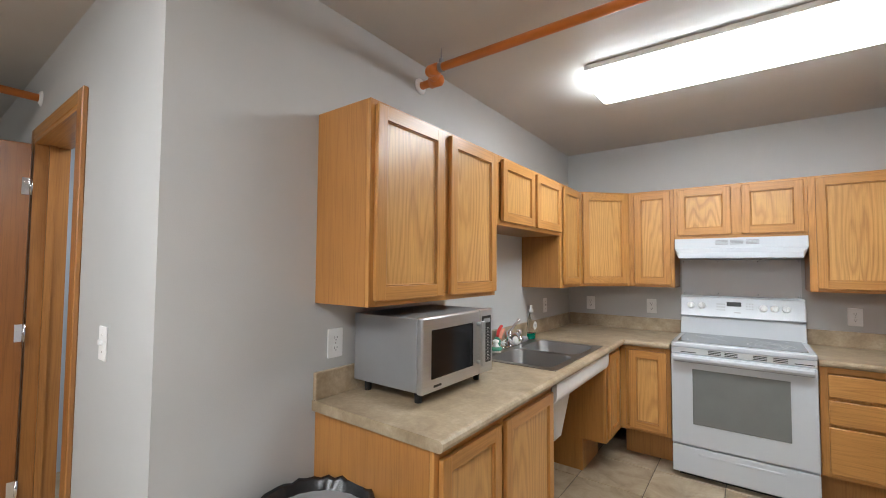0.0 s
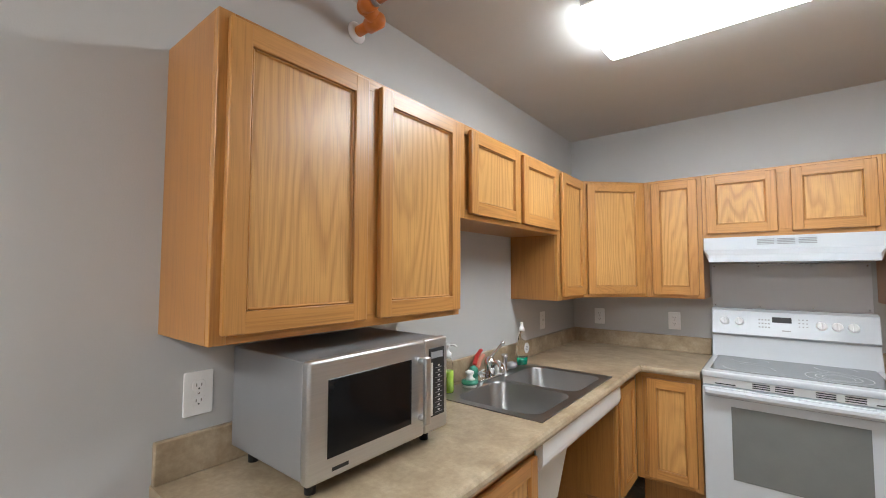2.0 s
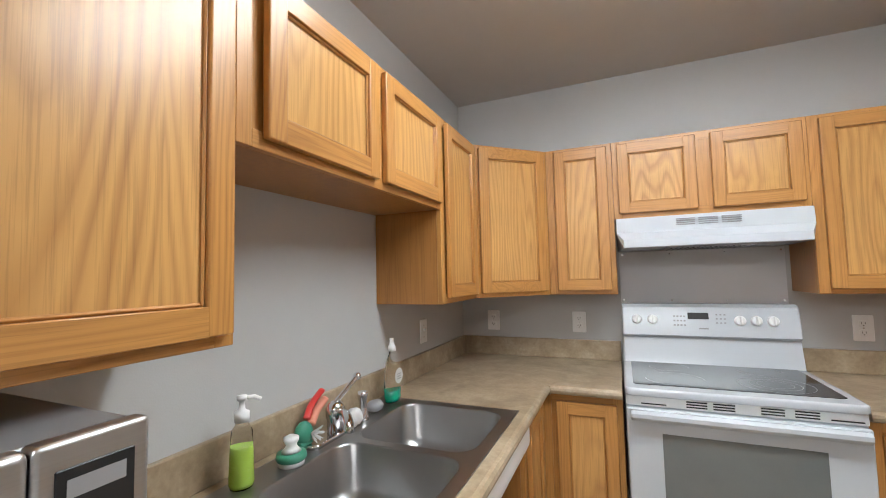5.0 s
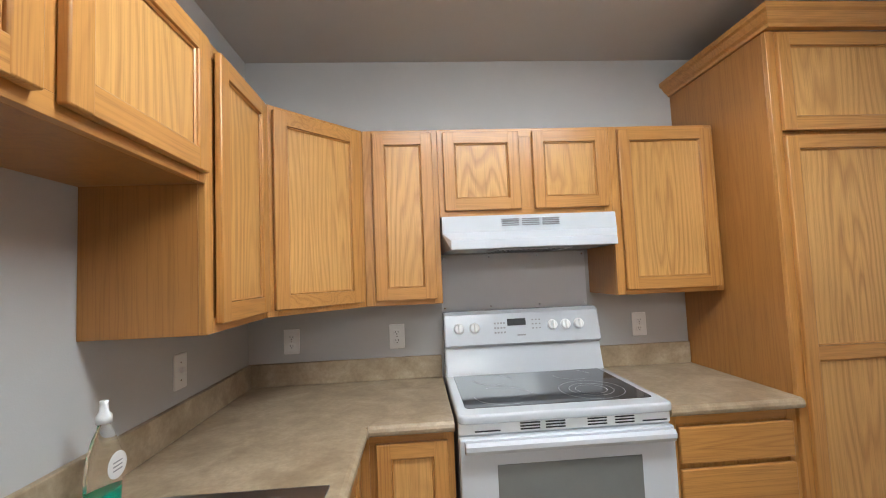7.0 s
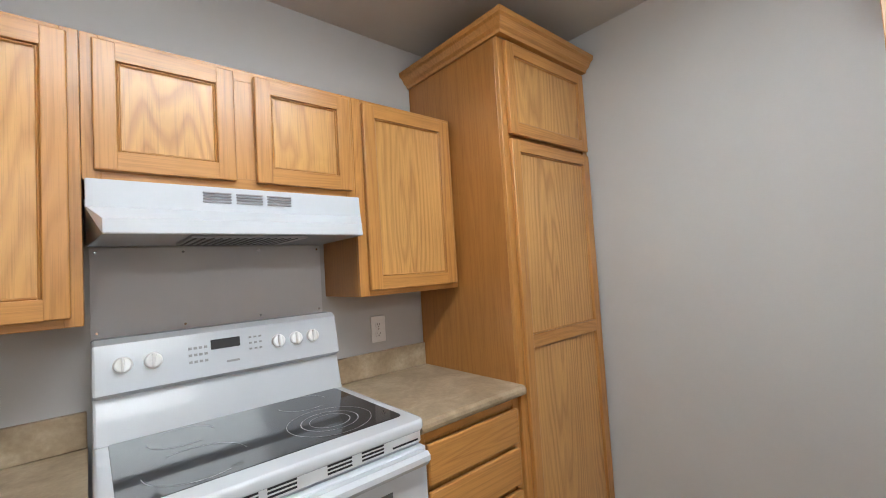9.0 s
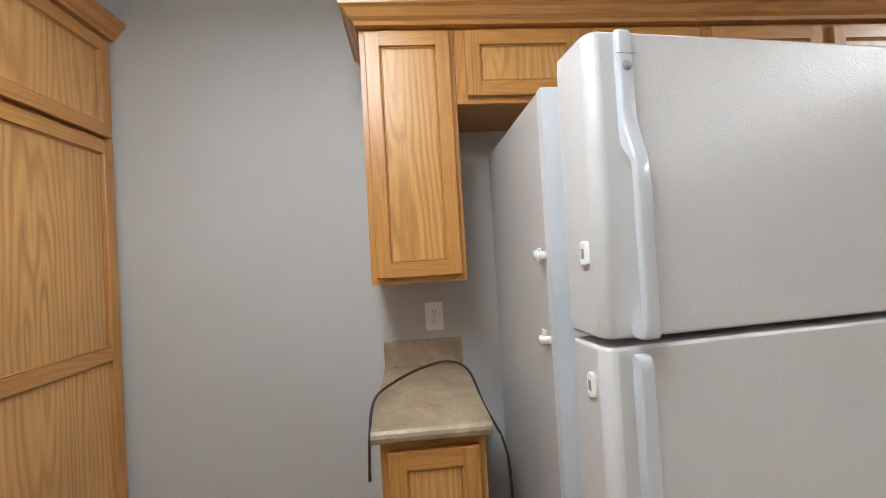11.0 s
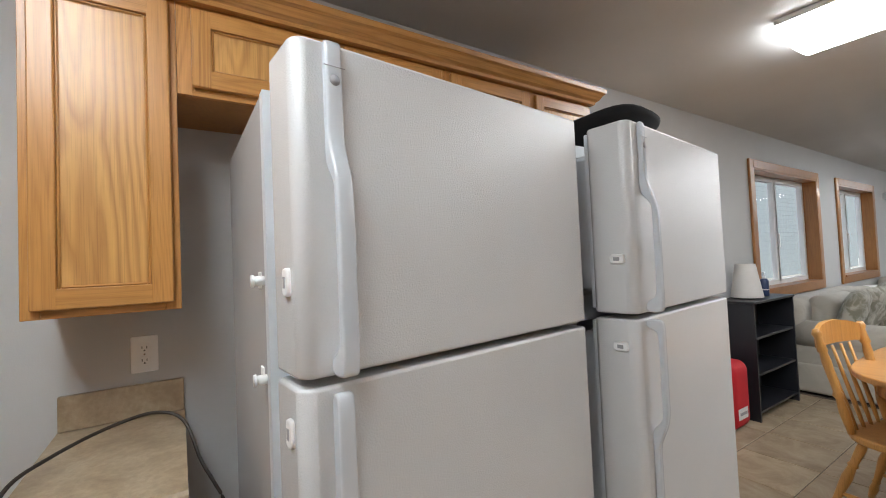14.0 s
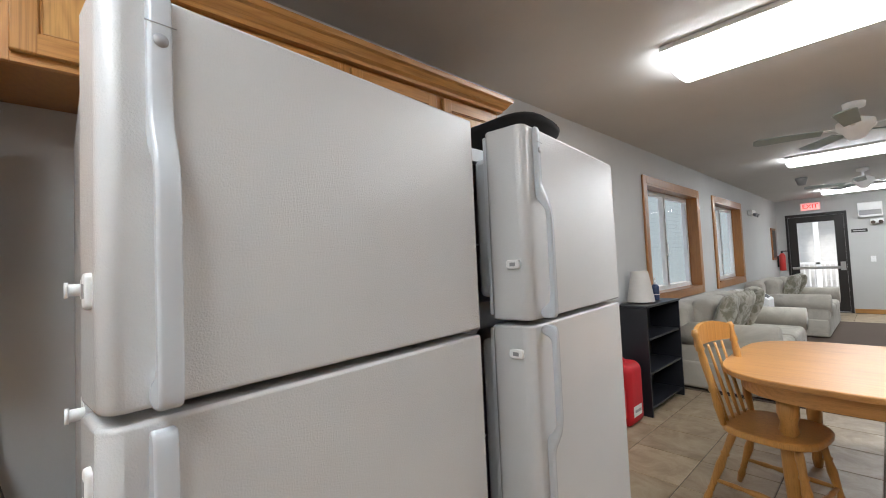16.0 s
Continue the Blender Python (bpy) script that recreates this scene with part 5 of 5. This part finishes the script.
def sofa(y0, y1, x_front, label, pillows):
    """A low upholstered sofa with its back to the east wall."""
    f = thing("sofa", label, "sofa", "lounge sofas")
    xb = E_WALL - 0.03
    s = Shape(SOFA)
    soft_block(s, x_front + 0.03, xb, y0 + 0.02, y1 - 0.02, 0.03, 0.30, 0.03)
    s.end("base", f)
    s = Shape(SOFA)
    soft_block(s, xb - 0.26, xb, y0 + 0.03, y1 - 0.03, 0.25, 0.86, 0.09)
    s.end("backrest", f)
    for a, b in ((y0, y0 + 0.27), (y1 - 0.27, y1)):
        s = Shape(SOFA)
        soft_block(s, x_front + 0.02, xb - 0.1, a + 0.03, b - 0.03, 0.06, 0.5, 0.03)
        s.cyl((x_front, (a + b) / 2, 0.53), (xb - 0.12, (a + b) / 2, 0.53), 0.135, n=24)
        s.end("armrest", f)
    mid = (y0 + y1) / 2
    for a, b in ((y0 + 0.28, mid - 0.005), (mid + 0.005, y1 - 0.28)):
        s = Shape(SOFA)
        soft_block(s, x_front, xb - 0.27, a, b, 0.30, 0.47, 0.05)
        s.end("seat_cushion", f)
        s = Shape(SOFA)
        soft_block(s, xb - 0.42, xb - 0.22, a, b, 0.46, 0.88, 0.08)
        s.end("back_cushion", f)
    for y, tilt, turn in pillows:
        pillow(f, (xb - 0.52, y, 0.71), -18 + tilt, 90 + turn)


sofa(-8.75, -6.72, 1.86, "beige upholstered sofa with patterned throw cushions", [(-7.1, 0, 8), (-7.55, -6, -10), (-8.15, -4, 25)])
sofa(-12.4, -10.5, 1.78, "beige upholstered loveseat with a patterned throw cushion", [(-11.9, -6, 20), (-11.4, 0, -5)])


def side_table():
    t = thing("side_table", "small dark side table between the sofas", "table")
    Shape(BLACK_WOOD).box(2.25, 2.8, -9.75, -9.3, 0.5, 0.53, 0.004).end("top", t)
    for x in (2.28, 2.77):
        for y in (-9.72, -9.33):
            Shape(BLACK_WOOD).box(x - 0.02, x + 0.02, y - 0.02, y + 0.02, 0.0125, 0.4995, 0.003).end("leg", t)
    # white object between the sofas, built as a plain radio-like case
    p = thing("tabletop_machine", "white plastic desktop machine with a dark display", "machine")
    Shape(WHITE_PL).prism([(2.32, 0.531), (2.76, 0.531), (2.76, 0.80), (2.5, 0.80), (2.32, 0.68)], -9.72, -9.34, "xz", 0.012, seg=2).end("case", p)
    Shape(BLACK).prism([(2.345, 0.70), (2.475, 0.788), (2.472, 0.793), (2.342, 0.705)], -9.62, -9.44, "xz").end("display", p)


side_table()


def table():
    t = thing("dining_table", "oval honey wood dining table with turned legs", "table")
    n = 56
    cx, cy, ax, ay = 1.03, -5.12, 0.80, 0.63
    pts = []
    for i in range(n):
        a = 2 * math.pi * i / n
        c, s_ = math.cos(a), math.sin(a)
        pts.append((cx + ax * math.copysign(abs(c) ** 0.5, c), cy + ay * math.copysign(abs(s_) ** 0.5, s_)))
    Shape(TABLE_WOOD).prism(pts, 0.715, 0.745, bev=0.008, smooth=False, seg=3).end("top", t)
    inner = [(cx + (x - cx) * 0.9, cy + (y - cy) * 0.9) for x, y in pts]
    Shape(TABLE_WOOD).prism(inner, 0.635, 0.7148).end("apron", t)
    for sx in (-1, 1):
        for sy in (-1, 1):
            Shape(CHAIR_WOOD).lathe([(0.022, 0.0), (0.03, 0.05), (0.026, 0.12), (0.038, 0.3), (0.042, 0.42), (0.03, 0.46), (0.042, 0.48), (0.034, 0.52), (0.045, 0.56), (0.045, 0.634)],
                                    (cx + sx * 0.5, cy + sy * 0.44, 0.0005)).end("leg", t)


table()


def chair(m):
    """A turned country chair: saddle seat, splayed legs, curved top rail and spindles. Local -y is the front."""
    c = thing("dining_chair", "golden wooden dining chair with turned legs and spindles", "chair", "dining chairs")
    n = 32
    pts = [(0.22 * math.copysign(abs(math.cos(2 * math.pi * i / n)) ** 0.7, math.cos(2 * math.pi * i / n)), 0.21 * math.copysign(abs(math.sin(2 * math.pi * i / n)) ** 0.7, math.sin(2 * math.pi * i / n))) for i in range(n)]
    Shape(CHAIR_WOOD).prism(pts, 0.425, 0.46, bev=0.012, seg=3).end("seat", c)
    feet = {}
    for sx in (-1, 1):
        for sy in (-1, 1):
            top, bot = Vector((sx * 0.14, sy * 0.13, 0.43)), Vector((sx * 0.21, 0.27 if sy > 0 else -0.2, 0.012))
            feet[sx, sy] = (top, bot)
            L = (top - bot).length
            Shape(CHAIR_WOOD).lathe([(0.013, 0), (0.019, 0.06), (0.014, 0.10), (0.018, 0.11), (0.014, 0.12), (0.022, L * 0.55), (0.016, L * 0.68), (0.022, L * 0.7), (0.016, L * 0.73), (0.019, L * 0.9), (0.016, L)], bot, top - bot, 14).end("leg", c)
    lo = {k: b.lerp(a, 0.36) for k, (a, b) in feet.items()}
    for a, b in (((-1, -1), (-1, 1)), ((1, -1), (1, 1)), ((-1, -1), (1, -1))):
        p, q = lo[a], lo[b]
        L = (q - p).length
        Shape(CHAIR_WOOD).lathe([(0.009, 0), (0.013, L * 0.25), (0.010, L * 0.33), (0.017, L * 0.5), (0.010, L * 0.67), (0.013, L * 0.75), (0.009, L)], p, q - p, 12).end("stretcher", c)
    for sx in (-1, 1):
        p, q = Vector((sx * 0.165, 0.165, 0.455)), Vector((sx * 0.205, 0.26, 0.93))
        L = (q - p).length
        Shape(CHAIR_WOOD).lathe([(0.015, 0), (0.021, 0.1), (0.015, 0.16), (0.022, 0.18), (0.015, 0.2), (0.02, L * 0.7), (0.016, L * 0.78), (0.022, L * 0.8), (0.018, L * 0.86), (0.014, L * 0.93), (0.021, L * 0.97), (0.012, L + 0.01)], p, q - p, 14).end("post", c)
    s = Shape(CHAIR_WOOD)
    k = 10
    rows = []
    for i in range(k + 1):
        u = -1 + 2 * i / k
        x, y = u * 0.2, 0.258 + 0.035 * (1 - u * u)
        top = 0.925 + 0.035 * (1 - abs(u) ** 2.2)
        rows.append([s.bm.verts.new(v) for v in ((x, y - 0.011, 0.845), (x, y + 0.011, 0.845), (x, y + 0.014, top), (x, y - 0.008, top))])
    for a, b in zip(rows, rows[1:]):
        for j in range(4):
            f = s.bm.faces.new((a[j], a[(j + 1) % 4], b[(j + 1) % 4], b[j]))
            f.smooth = False
    s.bm.faces.new(rows[0])
    s.bm.faces.new(rows[-1][::-1])
    s.end("top_rail", c)
    for i in range(4):
        u = -0.6 + 0.4 * i
        Shape(CHAIR_WOOD).lathe([(0.008, 0), (0.011, 0.12), (0.008, 0.28), (0.007, 0.40)], (u * 0.17, 0.172, 0.452), (u * 0.03, 0.105, 0.395), 10).end("spindle", c)
    c.matrix_basis = m
    return c


chair(pose(1.60, -4.78, 0, 0, 0, -100))


def ceiling_fan(x, y):
    f = thing("ceiling_fan", "white five-blade ceiling fan at rest", "fan", "ceiling fans")
    s = Shape(WHITE_PL)
    s.lathe([(0.07, CEIL_Z - 0.001), (0.065, CEIL_Z - 0.04), (0.02, CEIL_Z - 0.055), (0.014, CEIL_Z - 0.06), (0.014, CEIL_Z - 0.12), (0.06, CEIL_Z - 0.125), (0.115, CEIL_Z - 0.15), (0.12, CEIL_Z - 0.2), (0.08, CEIL_Z - 0.235), (0.055, CEIL_Z - 0.28), (0.02, CEIL_Z - 0.30)], (x, y, 0), n=24)
    s.end("motor", f)
    for k in range(5):
        fr = pose(x, y, CEIL_Z - 0.205, 0, 0, 72 * k + 15)
        b = Shape(plain("fan_blade", (0.30, 0.35, 0.34), 0.5) if k == 0 else bpy.data.materials["fan_blade"], WHITE_PL, fr=fr @ pose(0, 0, 0, 11, 0, 0))
        b.prism([(0.2, -0.05), (0.62, -0.068), (0.655, -0.04), (0.655, 0.04), (0.62, 0.068), (0.2, 0.05)], -0.004, 0.004, bev=0.002, seg=1)
        b.box(0.09, 0.24, -0.015, 0.015, 0.004, 0.012, 0.002, 1)
        b.end("blade", f)


ceiling_fan(1.27, -6.75)
ceiling_fan(1.33, -10.6)


def end_wall_things():
    y = END_Y
    e = thing("exit_sign", "lit red exit sign above the exit door", "sign")
    Shape(WHITE_PL).box(2.09, 2.43, y + 0.001, y + 0.05, 2.225, 2.40, 0.006).end("case", e)
    Shape(EXIT_LIT).box(2.11, 2.41, y + 0.05, y + 0.054, 2.245, 2.38, 0.002).end("panel", e)
    cu = bpy.data.curves.new("letters", "FONT")
    cu.body, cu.size, cu.extrude, cu.align_x, cu.align_y = "EXIT", 0.13, 0.001, "CENTER", "CENTER"
    cu.materials.append(RED_PL)
    t = new("letters", cu)
    t.parent = e
    t.matrix_basis = pose(2.26, y + 0.0555, 2.312, 90, 0, 180)
    b = thing("wall_box", "white metal alarm box on the end wall", "box")
    Shape(WHITE_PL).box(1.17, 1.53, y + 0.001, y + 0.12, 1.98, 2.28, 0.008, 0, 2).end("case", b)
    Shape(GREY).box(1.19, 1.51, y + 0.12, y + 0.123, 2.02, 2.12, 0.001).end("grille", b)
    m = thing("emergency_light", "small white emergency light fixture", "light")
    Shape(WHITE_PL).box(1.17, 1.36, y + 0.001, y + 0.07, 1.83, 1.93, 0.008, 0, 2).end("case", m)
    for x in (1.21, 1.32):
        Shape(CHROME).lathe([(0.02, 0), (0.035, 0.05)], (x, y + 0.07, 1.88), (0, 1, -0.4)).end("lamp_head", m)
    p = thing("door_plaque", "small dark plaque with pale lettering bars", "sign")
    Shape(DARK_BRONZE, PAPER).box(1.41, 1.65, y + 0.001, y + 0.008, 1.68, 1.75, 0.001).box(1.44, 1.62, y + 0.008, y + 0.009, 1.708, 1.722, 0, 1).end("plate", p)
    n = thing("notice_board", "dark framed notice on the side wall", "picture")
    Shape(OAK_DARK, DARK_BRONZE).box(E_WALL - 0.025, E_WALL - 0.001, -13.95, -13.5, 1.17, 1.87, 0.004).box(E_WALL - 0.028, E_WALL - 0.025, -13.9, -13.55, 1.22, 1.82, 0, 1).end("frame", n)
    x = thing("fire_extinguisher", "red fire extinguisher hung on the wall", "extinguisher")
    Shape(RED_PL).lathe([(0.055, 0), (0.06, 0.015), (0.06, 0.33), (0.035, 0.385), (0.02, 0.39)], (E_WALL - 0.09, -14.1, 0.92)).end("cylinder", x)
    Shape(BLACK).lathe([(0.02, 0.385), (0.022, 0.42), (0.012, 0.43)], (E_WALL - 0.09, -14.1, 0.92)).box(E_WALL - 0.2, E_WALL - 0.07, -14.115, -14.085, 1.345, 1.365, 0.004).box(E_WALL - 0.03, E_WALL - 0.001, -14.12, -14.08, 1.0, 1.25).end("valve", x)
    s = thing("smoke_detector", "dark ceiling speaker or detector", "detector")
    Shape(GREY).lathe([(0.08, 0), (0.075, -0.03), (0.05, -0.11), (0.03, -0.12)], (2.02, -10.75, CEIL_Z - 0.001)).end("case", s)
    q = thing("wall_light", "small white twin-head emergency light on the wall", "light")
    Shape(WHITE_PL).box(E_WALL - 0.07, E_WALL - 0.001, -11.75, -11.45, 2.04, 2.14, 0.008, 0, 2).end("case", q)
    for yy in (-11.70, -11.50):
        Shape(GREY).lathe([(0.02, 0), (0.04, 0.06)], (E_WALL - 0.07, yy, 2.06), (-1, 0, -0.5)).end("lamp_head", q)


end_wall_things()


def wall_board():
    b = thing("bulletin_board", "oak-framed board on the wall behind the refrigerator", "board")
    x, ya, yb, z0, z1 = E_WALL - 0.001, -4.73, -5.63, 1.25, 2.20
    s = Shape(OAK_TRIM, OAK_Y)
    s.box(x - 0.02, x, yb, ya, z1 - 0.04, z1, 0.003, 1)
    s.box(x - 0.02, x, yb, ya, z0, z0 + 0.04, 0.003, 1)
    s.box(x - 0.02, x, yb, yb + 0.04, z0 + 0.04, z1 - 0.04, 0.003)
    s.box(x - 0.02, x, ya - 0.04, ya, z0 + 0.04, z1 - 0.04, 0.003)
    s.end("frame", b)
    Shape(plain("cork", (0.36, 0.25, 0.15), 0.9, var=0.2, fine=300, relief=0.4)).box(x - 0.01, x - 0.001, yb + 0.04, ya - 0.04, z0 + 0.04, z1 - 0.04).end("panel", b)


wall_board()


# ---- floor tiles ----
def tiles():
    """Square tiles with recessed grout: the nearest singly, the rest as one."""
    size, gap = 0.41, 0.006
    floor = bpy.data.objects["floor"]
    one = Shape(TILE)
    h = size / 2 - gap / 2
    one.box(-h, h, -h, h, -0.01, 0.0, 0.0025)
    first = one.end("tile", floor)
    me = first.data
    rest = Shape(TILE)
    singles = []
    for i in range(-8, 8):
        for j in range(-36, 0):
            x, y = 0.02 + (i + 0.5) * size, 0.15 + (j + 0.5) * size
            if x + h > E_WALL + 0.05 or x - h < WEST_X or -12.7 < y - h and y + h < -6.8 or y - h < END_Y - 0.2:
                continue
            if x < -0.13 and y > CORNER_Y + 1.4 or x < -2.45 and y > CORNER_Y + 0.13:
                continue
            if x > 0.0 and y > -6.8:
                singles.append((x, y))
            else:
                rest.box(x - h, x + h, y - h, y + h, -0.01, 0.0, 0.0025)
    for k, (x, y) in enumerate(singles):
        ob = first if k == 0 else new("tile", me)
        ob.parent = floor
        ob.location = (x, y, 0)
    tagged(rest.end("far_tiles", floor), kind="stuff")


tiles()
